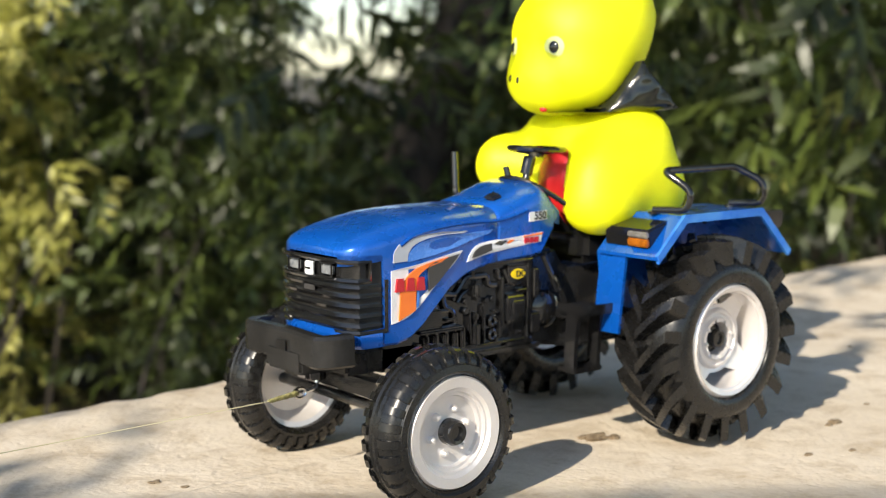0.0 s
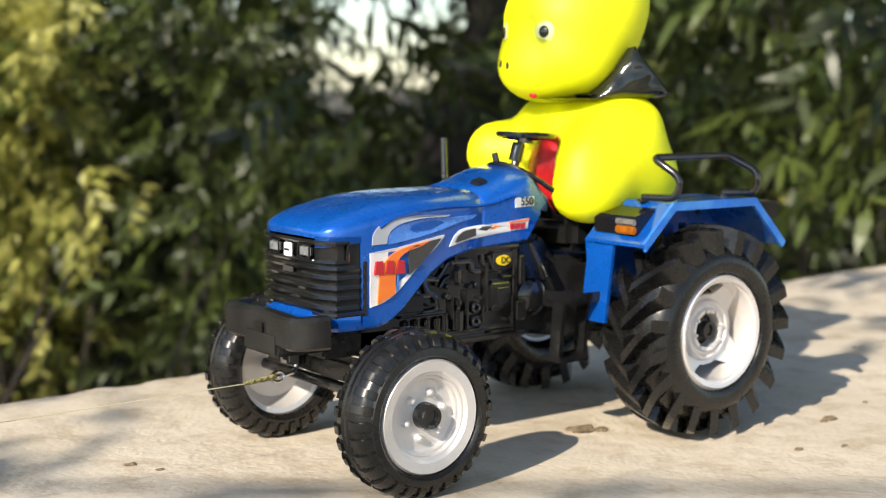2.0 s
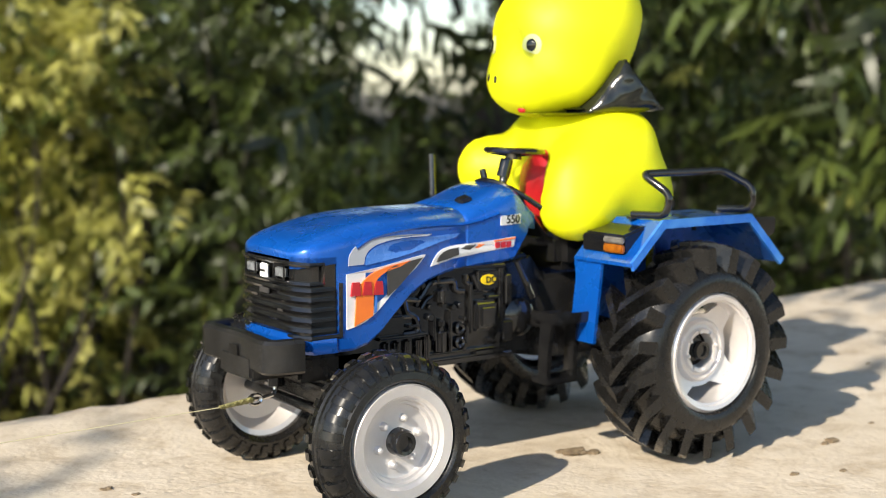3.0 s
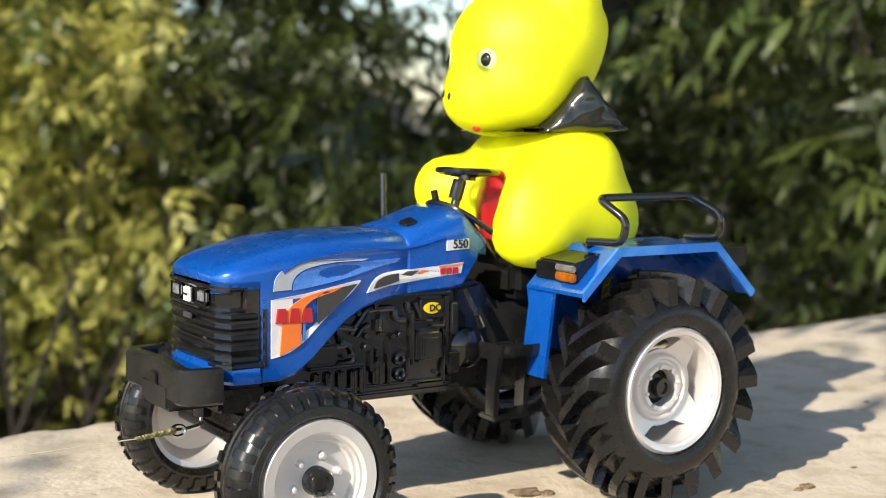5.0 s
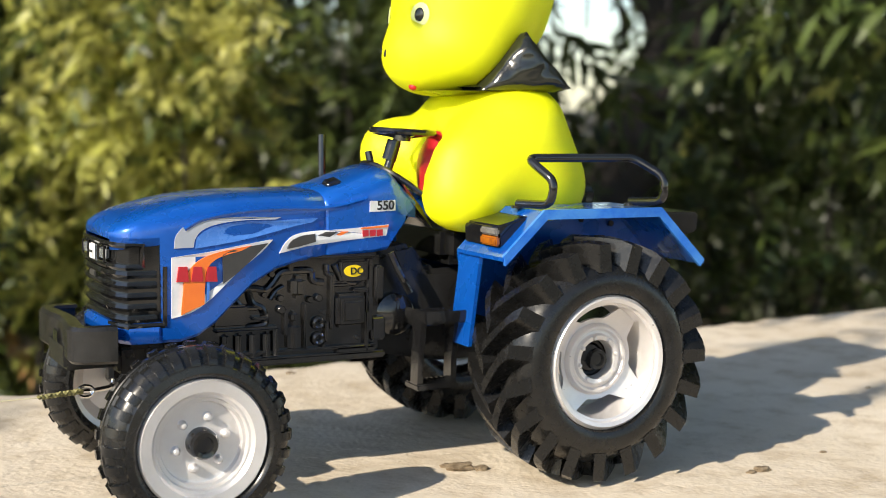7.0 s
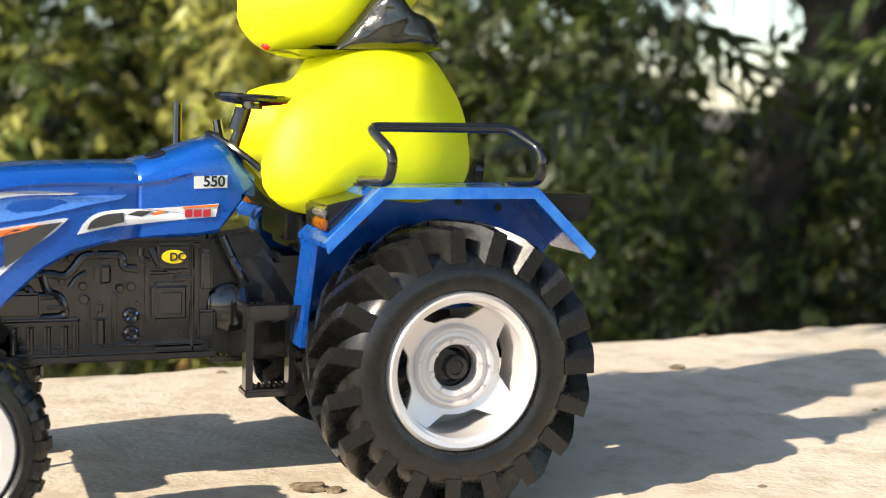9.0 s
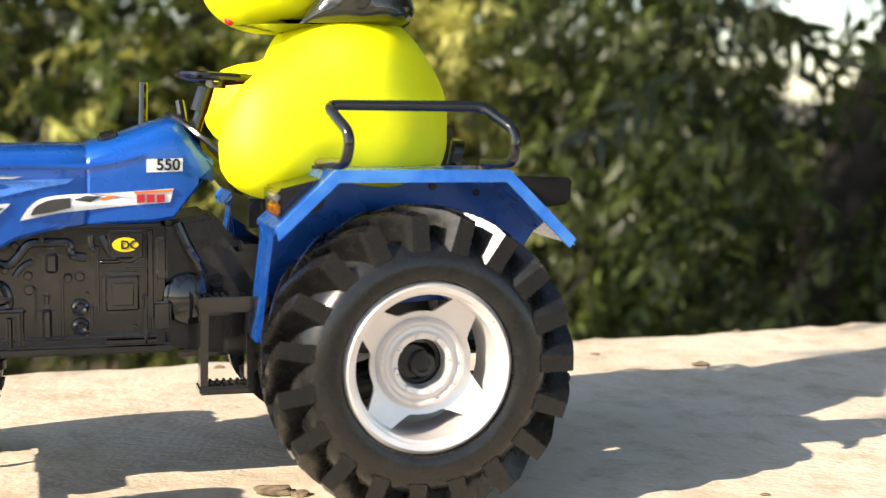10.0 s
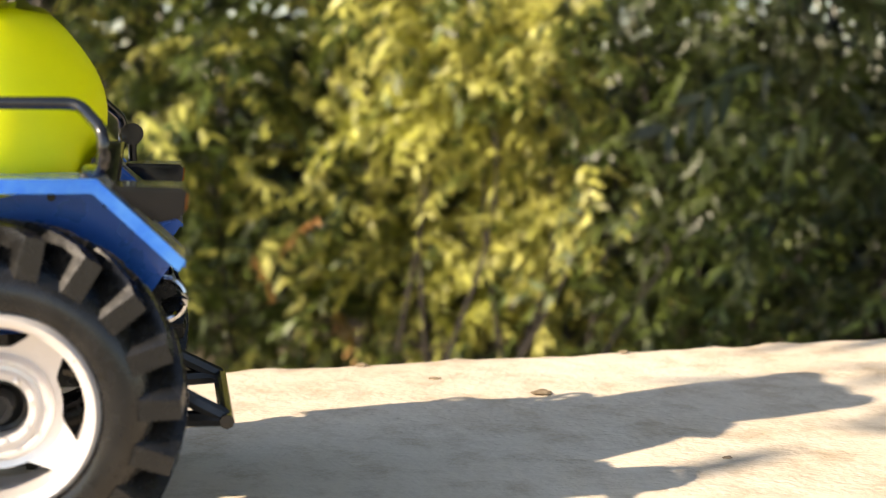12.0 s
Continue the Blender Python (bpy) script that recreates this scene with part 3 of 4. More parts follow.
    part("rear_axle", bm, MATTE_BLACK, tractor)


build_engine()


def build_bumper():
    bm = bmesh.new()
    path = rounded([(-0.1300, -0.0205, 0), (-0.1405, -0.0190, 0), (-0.1385, 0.001, 0), (-0.1405, 0.0225, 0), (-0.1310, 0.0240, 0)], 0.004, 4)
    rows = []
    for i, p in enumerate(path):
        d = (path[min(i + 1, len(path) - 1)] - path[max(i - 1, 0)]).normalized()
        nrm = Vector((d.y, -d.x, 0))
        rows.append([tuple(p + nrm * a + Vector((0, 0, z))) for a, z in ((-0.0010, 0.0380), (-0.0018, 0.0388), (-0.0018, 0.0468), (-0.0010, 0.0478), (0.0022, 0.0478), (0.0022, 0.0468), (0.0006, 0.0464), (0.0006, 0.0392), (0.0022, 0.0388), (0.0022, 0.0380))])
    add_loft(bm, rows)
    b = part("bumper", bm, MATTE_BLACK, tractor, "worn black front bumper")
    part("bracket", box((-0.1335, 0.0, 0.0385), (0.016, 0.020, 0.0075), 0.001), MATTE_BLACK, b)
    bm = bmesh.new()
    for k in range(3):
        add_box(bm, (-0.1412, 0.016 - k * 0.015, 0.0428), (0.0006, 0.0050, 0.0030))
    part("bolt_plate", bm, BLACK, b)
    bm = bmesh.new()
    add_tube(bm, [(-0.1235, 0.008, 0.036), (-0.1235, 0.008, 0.0285)], 0.0026, 10)
    part("tow_pin", bm, BLACK, b)
    return b


build_bumper()


def build_wheel(name, c, r_out, r_rim, width, rear, s):
    """Wheel round the y axis at c, whose outer face looks to side s."""
    y = lambda d: s * (width / 2 - d)
    if rear:
        prof = [(r_rim, y(0.0008)), (r_rim - 0.0010, y(-0.0004)), (r_rim - 0.0022, y(0.0)), (r_rim - 0.0024, y(0.0012)), (r_rim - 0.0030, y(0.0014)), (r_rim - 0.0034, y(0.0060)), (r_rim - 0.0038, y(width * 0.7)), (r_rim - 0.0026, y(width * 0.72)), (r_rim - 0.0012, y(0.0040)), (r_rim, y(0.0030))]
    else:
        prof = [(r_rim, y(0.0006)), (r_rim - 0.0006, y(-0.0003)), (r_rim - 0.0034, y(0.0000)), (r_rim - 0.0042, y(0.0010)), (r_rim - 0.0048, y(0.0011)), (r_rim - 0.0052, y(0.0022)), (r_rim - 0.0060, y(0.0023)),
                (r_rim - 0.0064, y(0.0036)), (r_rim - 0.0072, y(0.0038)), (0.0044, y(0.0034)), (0.0030, y(0.0034)), (0.0030, y(0.0060)), (r_rim - 0.0050, y(0.0064)), (r_rim - 0.0020, y(width * 0.75)), (r_rim - 0.0004, y(width * 0.78)), (r_rim, y(width * 0.76))]
    wheel = part(name, lathe(prof, 72, True), SILVER, tractor, "white-silver plastic wheel rim")
    wheel.location = c
    # tyre body
    ow = width / 2
    if rear:
        half = [(r_rim - 0.0004, 0.0020), (r_rim + 0.0006, -0.0003), (r_rim + 0.0022, -0.0010), (r_rim + 0.0050, -0.0008), (r_rim + 0.0064, -0.0002), (r_rim + 0.0080, 0.0010), (r_out - 0.0072, 0.0026), (r_out - 0.0058, 0.0050), (r_out - 0.0050, 0.0090)]
        tp = [(r, y(d)) for r, d in half] + [(r, y(width - d)) for r, d in half[::-1]]
    else:
        tp = [(r_rim - 0.0004, y(0.0016)), (r_rim + 0.0006, y(-0.0002)), (r_rim + 0.0014, y(-0.0007)), (r_rim + 0.0032, y(-0.0004)), (r_rim + 0.0036, y(0.0004)), (r_out - 0.0024, y(0.0012)), (r_out - 0.0011, y(0.0030)), (r_out - 0.0008, y(0.0055)), (r_out - 0.0014, y(0.0060)),
              (r_out - 0.0014, y(0.0066)), (r_out - 0.0006, y(0.0072)), (r_out - 0.0006, y(width - 0.0072)), (r_out - 0.0014, y(width - 0.0066)), (r_out - 0.0014, y(width - 0.0060)), (r_out - 0.0008, y(width - 0.0055)), (r_out - 0.0011, y(width - 0.003)), (r_out - 0.0024, y(width - 0.0012)), (r_rim + 0.0014, y(width)), (r_rim - 0.0004, y(width - 0.0016))]
    tyre = part("tyre", lathe(tp, 72, True), RUBBER, wheel, "black rubber tyre with chevron lugs" if rear else "black rubber ribbed tyre")
    # tread lugs, one mesh for each side, turned round the axle
    n = 19 if rear else 30
    for side in (-1, 1):
        bm = bmesh.new()
        rows = []
        if rear:
            for q in range(6):
                t = q / 5
                yy = side * (ow + 0.0001 - t * (ow + 0.0009))
                a = 0.36 * t
                top = r_out - 0.0008 * (1 - t) - (0.0007 if q == 0 else 0.0)
                base = r_out - (0.0095, 0.0074, 0.0058, 0.0054, 0.0053, 0.0053)[q]
                ha = 0.054 - 0.006 * t
                hb = ha * 1.45
                rows.append([(rr * math.cos(aa), yy, rr * math.sin(aa)) for rr, aa in ((base, a - hb), (top, a - ha), (top, a + ha), (base, a + hb))])
        else:
            for rr, yy, h in ((r_out - 0.0034, ow + 0.0001, 0.058), (r_out - 0.0014, ow - 0.0009, 0.056), (r_out - 0.0001, ow - 0.0030, 0.054), (r_out, ow - 0.0052, 0.054)):
                rows.append([((rr + e) * math.cos(aa), side * yy, (rr + e) * math.sin(aa)) for aa, e in ((-h, -0.0016), (-h * 0.9, 0.0), (h * 0.9, 0.0), (h, -0.0016))])
        add_loft(bm, rows)
        bev(bm, 0.00025, 1, 40)
        first = part("lug", bm, RUBBER, tyre)
        for k in range(n):
            lug = first if k == 0 else new("lug", first.data)
            lug.parent = tyre
            lug.matrix_basis = Matrix.Rotation(-2 * math.pi * (k + (0.5 if side > 0 else 0)) / n, 4, "Y")
    if rear:
        # dished disc with four lens-shaped holes, so that four broad spokes are left
        bm = bmesh.new()
        seg = 96
        rings = []
        for t in (0.0, 0.35, 0.7, 1.0):
            ring = []
            for k in range(seg):
                a = 2 * math.pi * k / seg
                f = (a + math.pi / 4 - 0.12) % (math.pi / 2) - math.pi / 4
                g = min(max((abs(f) - 0.30) / 0.30, 0.0), 1.0)
                far_r = 0.0119 + (r_rim - 0.0026 - 0.0119) * g ** 1.6
                rr = 0.0104 + t * (far_r - 0.0104)
                ring.append((rr * math.cos(a), y(0.0074 - 0.0016 * (rr - 0.0108) / 0.006), rr * math.sin(a)))
            rings.append(ring)
        back = [[(p[0], p[1] - s * 0.0012, p[2]) for p in rings[-1]], [(p[0], p[1] - s * 0.0012, p[2]) for p in rings[0]]]
        add_loft(bm, rings + back + [rings[0]], True, False)
        bmesh.ops.remove_doubles(bm, verts=bm.verts, dist=1e-7)
        part("spoke_disc", bm, SILVER, wheel, "silver disc with four broad spokes")
        part("dish", lathe([(0.0054, y(0.0074)), (0.0058, y(0.0060)), (0.0070, y(0.0058)), (0.0076, y(0.0068)), (0.0084, y(0.0069)), (0.0090, y(0.0060)), (0.0096, y(0.0060)), (0.0104, y(0.0068)), (0.0108, y(0.0086)), (0.0054, y(0.0096))], 56, True), SILVER, wheel)
        part("hub", lathe([(0.00001, y(0.0062)), (0.0016, y(0.0062)), (0.0019, y(0.0054)), (0.0028, y(0.0054)), (0.0032, y(0.0075)), (0.0044, y(0.0100)), (0.0058, y(0.0102)), (0.0058, y(0.014)), (0.00001, y(0.014))], 32, False), BLACK, wheel, "black hub cap")
        for k in range(8):
            a = 2 * math.pi * k / 8 + 0.2
            part("nut", lathe([(0.00001, y(0.0050)), (0.0005, y(0.0051)), (0.0007, y(0.0058)), (0.0007, y(0.0070))], 10, False, (0.0064 * math.cos(a), 0, 0.0064 * math.sin(a))), SILVER, wheel)
    else:
        part("hub", lathe([(0.00001, y(0.0004)), (0.0020, y(0.0004)), (0.0022, y(-0.0006)), (0.0032, y(-0.0008)), (0.0038, y(0.0002)), (0.0040, y(0.0060)), (0.00001, y(0.0060))], 32, False), BLACK, wheel, "black hub cap")
        for k in range(6):
            a = 2 * math.pi * k / 6 + 0.25
            part("nut", lathe([(0.00001, y(0.0018)), (0.0006, y(0.0019)), (0.0011, y(0.0025)), (0.0013, y(0.0040))], 14, False, (0.0066 * math.cos(a), 0, 0.0066 * math.sin(a))), SILVER, wheel)
    return wheel


build_wheel("rear_wheel", (0.002, -0.0445, 0.0345), 0.0358, 0.0195, 0.0215, True, -1)
build_wheel("rear_wheel", (0.003, 0.0410, 0.0345), 0.0358, 0.0195, 0.0215, True, 1)
build_wheel("front_wheel", (-0.1170, -0.0455, 0.0223), 0.0243, 0.0167, 0.0156, False, -1)
build_wheel("front_wheel", (-0.1135, 0.0380, 0.0223), 0.0243, 0.0167, 0.0156, False, 1)


def build_fender(s):
    yo, yi = s * 0.0515, s * 0.0250
    line = [(-0.0335, 0.0655), (-0.0205, 0.0780), (0.0195, 0.0780), (0.0358, 0.0622)]
    bm = bmesh.new()
    th = 0.0011
    rows = [[(x, yo, z), (x, yi, z), (x, yi, z - th), (x, yo, z - th)] for x, z in line]
    add_loft(bm, rows)
    f = part("fender", bm, BLUE, tractor, "blue angular rear mudguard")
    bm = bmesh.new()
    low = [(-0.0328, 0.0632), (-0.0196, 0.0757), (0.0187, 0.0757), (0.0343, 0.0606)]
    add_loft(bm, [[(x, yo + s * 0.0003, z + 0.0004), (x, yo - s * 0.0009, z + 0.0004), (a, yo - s * 0.0009, b), (a, yo + s * 0.0003, b)] for (x, z), (a, b) in zip(line, low)])
    bev(bm, 0.0002, 1)
    part("lip", bm, BLUE_EDGE, f, "scuffed blue mudguard edge")
    part("inner_wall", prism([(-0.0330, 0.0650), (-0.0205, 0.0772), (0.0195, 0.0772), (0.0352, 0.0618), (0.024, 0.046), (-0.0300, 0.0430)], yi, yi - s * 0.0012), BLUE, f)
    bm = bmesh.new()
    a, b = (-0.0322, 0.0668), (-0.0356, 0.0385)
    add_loft(bm, [[(a[0], y, a[1]), (a[0] + 0.0012, y, a[1]), (b[0] + 0.0012, y, b[1]), (b[0], y, b[1])] for y in (yi, s * 0.0320, s * 0.0365)])
    bev(bm, 0.0003, 2)
    part("front_panel", bm, BLUE, f)
    # lamps
    lamp = part("turn_lamp", prism([(-0.0318, 0.0674), (-0.0323, 0.0738), (-0.0190, 0.0770), (-0.0225, 0.0690)], s * 0.0462, s * 0.0265, 0.0006), BLACK, f, "black lamp box on the mudguard")
    part("lens", prism([(-0.0331, 0.0681), (-0.0333, 0.0707), (-0.0316, 0.0709), (-0.0314, 0.0681)], s * 0.0465, s * 0.0375, 0.0005), AMBER, lamp, "amber indicator lens")
    part("lens", prism([(-0.0331, 0.0710), (-0.0334, 0.0730), (-0.0317, 0.0732), (-0.0316, 0.0711)], s * 0.0465, s * 0.0375, 0.0005), SMOKED, lamp, "smoky clear side lens")
    tail = part("tail_lamp", prism([(0.0215, 0.0768), (0.0362, 0.0764), (0.0356, 0.0705), (0.0300, 0.0695)], s * 0.0480, s * 0.0300, 0.0006), BLACK, f, "black tail lamp box")
    part("lens", prism([(0.0355, 0.0757), (0.0366, 0.0755), (0.0362, 0.0715), (0.0350, 0.0712)], s * 0.0465, s * 0.0380, 0.0004), AMBER, tail, "amber tail lens")
    for x, z in ((0.009, 0.073), (0.020, 0.0715)):
        part("bolt", lathe([(0.00001, 0), (0.0009, 0), (0.0009, -s * 0.0006), (0.00001, -s * 0.0006)], 10, False, (x, yi + s * 0.0008, z)), MATTE_BLACK, f)
    # grab rail
    bm = bmesh.new()
    pts = [(-0.0215, s * 0.0385, 0.0793), (-0.0178, s * 0.0500, 0.0796), (-0.0172, s * 0.0510, 0.0862), (-0.0208, s * 0.0420, 0.0924),
           (0.0158, s * 0.0420, 0.0924), (0.0210, s * 0.0505, 0.0872), (0.0208, s * 0.0505, 0.0800), (0.0172, s * 0.0390, 0.0793)]
    add_tube(bm, rounded(pts, 0.0028, 5), 0.00125, 12)
    rail = part("grab_rail", bm, BLACK, f, "black tubular grab rail")
    for p in (pts[0], pts[-1]):
        part("foot", lathe([(0.00001, 0), (0.0018, 0), (0.0018, 0.0008), (0.00001, 0.0008)], 14, False, (0, 0, 0)), BLACK, rail)
        ob = rail.children[-1]
        ob.matrix_basis = pose(p[0], p[1], p[2] - 0.0013, 90, 0, 0)
    f.location.x = 0.0018
    return f


build_fender(-1)
build_fender(1)


def build_steps(s):
    bm = box((-0.0384, s * 0.0265, 0.0458), (0.0142, 0.0130, 0.0018), 0.0004)
    step = part("step", bm, BLACK, tractor, "black moulded footstep ladder with studded treads")
    part("rim", box((-0.0384, s * 0.0327, 0.0470), (0.0146, 0.0008, 0.0030), 0.0003), BLACK, step)
    part("rim", box((-0.0456, s * 0.0265, 0.0470), (0.0008, 0.0130, 0.0030), 0.0003), BLACK, step)
    for x in (-0.0443, -0.0335):
        bm = bmesh.new()
        add_loft(bm, [[(x - 0.0009, s * y, z), (x + 0.0009, s * y, z), (x + 0.0009, s * (y + w), z), (x - 0.0009, s * (y + w), z)] for y, w, z in ((0.0240, 0.0055, 0.0455), (0.0232, 0.0045, 0.0350), (0.0228, 0.0045, 0.0252))])
        part("post", bev(bm, 0.0004, 2), BLACK, step)
    part("tread", box((-0.0389, s * 0.0240, 0.0258), (0.0132, 0.0086, 0.0018), 0.0004), BLACK, step)
    bm = bmesh.new()
    for i in range(7):
        for j in range(3):
            add_box(bm, (-0.0440 + i * 0.0016, s * (0.0215 + j * 0.0042), 0.0475), (0.0007, 0.0016, 0.0006))
        add_box(bm, (-0.0440 + i * 0.0016, s * 0.0225, 0.0272), (0.0007, 0.0016, 0.0006))
        add_box(bm, (-0.0440 + i * 0.0016, s * 0.0250, 0.0272), (0.0007, 0.0016, 0.0006))
    part("studs", bm, BLACK, step)
    part("bracket", box((-0.0392, s * 0.0160, 0.0440), (0.008, 0.012, 0.0030), 0.0004), BLACK, step)
    bm = bmesh.new()
    add_tube(bm, rounded([(-0.0490, s * 0.0165, 0.0640), (-0.0460, s * 0.0175, 0.0570), (-0.0430, s * 0.0170, 0.0520)], 0.003), 0.0011, 8)
    part("lever", bm, BLACK, tractor)


build_steps(-1)
build_steps(1)


def build_controls():
    bm = bmesh.new()
    add_tube(bm, [(-0.0450, 0, 0.0800), (-0.0390, 0, 0.0976)], [0.0016, 0.0013], 12)
    add_tube(bm, [(-0.0422, 0, 0.0900), (-0.0404, 0, 0.0958)], 0.0022, 12)
    col = part("steering_column", bm, BLACK, tractor)
    bm = bmesh.new()
    m = pose(-0.0380, -0.0008, 0.0978, 0, 3, 0)
    ring = [m @ Vector((0.0094 * math.cos(a), 0.0094 * math.sin(a), 0.0008)) for a in (2 * math.pi * k / 40 for k in range(41))]
    add_tube(bm, ring, 0.0010, 8, False)
    for k in range(3):
        a = 2 * math.pi * k / 3 + 0.4
        add_tube(bm, [m @ Vector((0, 0, -0.0006)), m @ Vector((0.0092 * math.cos(a), 0.0092 * math.sin(a), 0.0006))], 0.0011, 6)
    add_tube(bm, [m @ Vector((0, 0, -0.002)), m @ Vector((0, 0, 0.001))], 0.0026, 12)
    part("steering_wheel", bm, BLACK, col, "black three-spoke steering wheel")
    bm = bmesh.new()
    add_tube(bm, [(-0.0450, 0.004, 0.084), (-0.0462, 0.006, 0.0925)], 0.0012, 8)
    part("lever", bm, BLACK, tractor)
    bm = bmesh.new()
    add_tube(bm, rounded([(-0.0570, 0.0150, 0.0780), (-0.0540, 0.0235, 0.0815), (-0.0535, 0.0250, 0.0970)], 0.004, 4), 0.0012, 10)
    part("exhaust_pipe", bm, BLACK, tractor)
    # seat under the doll
    seat = part("seat", box((-0.0110, 0, 0.0660), (0.042, 0.036, 0.0130), 0.003), BLACK, tractor, "black plastic driver's seat")
    bm = bmesh.new()
    rows = []
    for y in np.linspace(-0.017, 0.017, 9):
        x = 0.0195 - 0.004 * (y / 0.017) ** 2
        zt = 0.0835 - 0.003 * (y / 0.017) ** 4
        rows.append([(x, y, 0.066), (x + 0.003, y, 0.066), (x + 0.0055, y, zt), (x + 0.003, y, zt)])
    add_loft(bm, rows)
    part("backrest", bm, BLACK, seat)
    # tow hitch
    bm = bmesh.new()
    for yy in (-0.014, 0.014):
        add_tube(bm, [(0.012, yy, 0.0350), (0.036, yy * 1.5, 0.0300), (0.046, yy * 1.6, 0.0245)], 0.0019, 8)
        add_tube(bm, [(0.020, yy * 1.3, 0.0240), (0.046, yy * 1.6, 0.0245)], 0.0019, 8)
    add_tube(bm, [(0.046, -0.026, 0.0245), (0.046, 0.026, 0.0245)], 0.0016, 8)
    part("tow_hitch", bm, MATTE_BLACK, tractor, "black rear linkage bar")
    bm = bmesh.new()
    add_tube(bm, [(0.033 + 0.0045 * math.sin(a), -0.020, 0.0505 + 0.0045 * math.cos(a)) for a in np.linspace(0, math.pi * 1.1, 12)], 0.0008, 8)
    part("hook", bm, CHROME, tractor)
    bm = bmesh.new()
    add_tube(bm, [(0.026, 0.018, 0.078), (0.026, 0.018, 0.083)], 0.001, 8)
    add_lathe(bm, [(0.00001, 0), (0.0026, 0), (0.0026, 0.003), (0.00001, 0.003)], 18, False, (0.026, 0.0165, 0.0845))
    part("work_lamp", bm, BLACK, tractor)


build_controls()


def build_string():
    st = tagged(empty("pull_string", (0, 0, 0)), "olive braided pull string tied to the tractor's tow pin", "string")
    bm = bmesh.new()
    add_tube(bm, rounded([(-0.1235, 0.0080, 0.0300), (-0.1240, 0.0080, 0.0258), (-0.1300, 0.0055, 0.0256), (-0.1335, 0.0042, 0.0260)], 0.002, 4), 0.0007, 8)
    add_tube(bm, [(-0.1325 + 0.0022 * math.cos(a), 0.0045, 0.0258 + 0.0016 * math.sin(a)) for a in np.linspace(0, 2 * math.pi, 16)], 0.0005, 6, False)
    part("ring", bm, CHROME, st, "shiny metal hook and ring")
    bm = bmesh.new()
    pts, rad = [], []
    for i in range(60):
        t = i / 59
        pts.append((-0.1335 - 0.0130 * t, 0.0042 - 0.0040 * t + 0.0002 * math.sin(i * 1.3), 0.0260 + 0.0003 * math.cos(i * 1.3)))
        rad.append((0.0006 + 0.00025 * abs(math.sin(i * 0.9))) * (1 - 0.4 * t))
    add_tube(bm, pts, rad, 8)
    part("braid", bm, BRAID, st)
    bm = bmesh.new()
    add_tube(bm, [(-0.1462 - 0.9 * t, 0.0002 - 0.003 * t, 0.0260 - 0.004 * t - 0.003 * math.sin(math.pi * t)) for t in np.linspace(0, 1, 24)], 0.00016, 5)
    part("thread", bm, THREAD, st)


build_string()


# ---- the yellow doll ----
def sdf(p, blobs, k):
    """Smooth union of ellipsoids (centre, radii) at the points p."""
    acc = None
    for c, r in blobs:
        q = (p - np.array(c)) / np.array(r)
        ln = np.linalg.norm(q, axis=1)
        g = np.linalg.norm((p - np.array(c)) / (np.array(r) ** 2), axis=1) + 1e-9
        d = ln * (ln - 1) / g
        if acc is None:
            acc = d
        else:
            h = np.clip(0.5 + 0.5 * (acc - d) / k, 0, 1)
            acc = acc * (1 - h) + d * h - k * h * (1 - h)
    return acc


def add_blob(bm, centre, blobs, k, mat_index, sub=5, reach=0.08):
    """A closed star-shaped surface of the smooth union, seen from centre."""
    r = bmesh.ops.create_icosphere(bm, subdivisions=sub, radius=1.0)
    vs = r["verts"]
    d = np.array([v.co[:] for v in vs])
    d /= np.linalg.norm(d, axis=1)[:, None]
    c = np.array(centre)
    steps = np.linspace(0.0, reach, 90)
    hi = np.full(len(d), reach)
    found = np.zeros(len(d), bool)
    for s in steps[::-1]:
        inside = sdf(c + d * s, blobs, k) < 0
        newly = inside & ~found
        hi[newly] = s
        found |= inside
    lo = hi.copy()
    up = hi + reach / 89
    for _ in range(12):
        mid = (lo + up) / 2
        ins = sdf(c + d * mid[:, None], blobs, k) < 0
        lo = np.where(ins, mid, lo)
        up = np.where(ins, up, mid)
    for v, dd, s in zip(vs, d, lo):
        v.co = c + dd * s
    for v in vs:
        for f in v.link_faces:
            f.material_index = mat_index


MID = 0.005
BODY = [((-0.0065, MID, 0.0990), (0.0198, 0.0300, 0.0180)), ((-0.0075, MID, 0.1065), (0.0150, 0.0290, 0.0090)), ((-0.0060, MID - 0.002, 0.0880), (0.0240, 0.0285, 0.0155)),
        ((-0.0275, -0.0185, 0.0890), (0.0125, 0.0100, 0.0135)), ((-0.0290, -0.0180, 0.0805), (0.0105, 0.0090, 0.0065)), ((-0.0285, 0.0300, 0.0935), (0.0110, 0.0105, 0.0115)),
        ((-0.0140, -0.0150, 0.0930), (0.0150, 0.0110, 0.0150)), ((0.0000, -0.0150, 0.0840), (0.0125, 0.0100, 0.0105)), ((0.0050, MID, 0.0950), (0.0115, 0.0150, 0.0105))]
HEAD = [((-0.0150, MID, 0.1400), (0.0245, 0.0245, 0.0215)), ((-0.0310, MID + 0.001, 0.1240), (0.0110, 0.0140, 0.0100)), ((-0.0215, MID, 0.1260), (0.0180, 0.0210, 0.0135)),
        ((-0.0080, MID, 0.1480), (0.0180, 0.0225, 0.0125)), ((-0.009, MID - 0.018, 0.1590), (0.0075, 0.0075, 0.0080)), ((-0.009, MID + 0.018, 0.1590), (0.0075, 0.0075, 0.0080))]
HEAD_C = (-0.020, MID, 0.136)


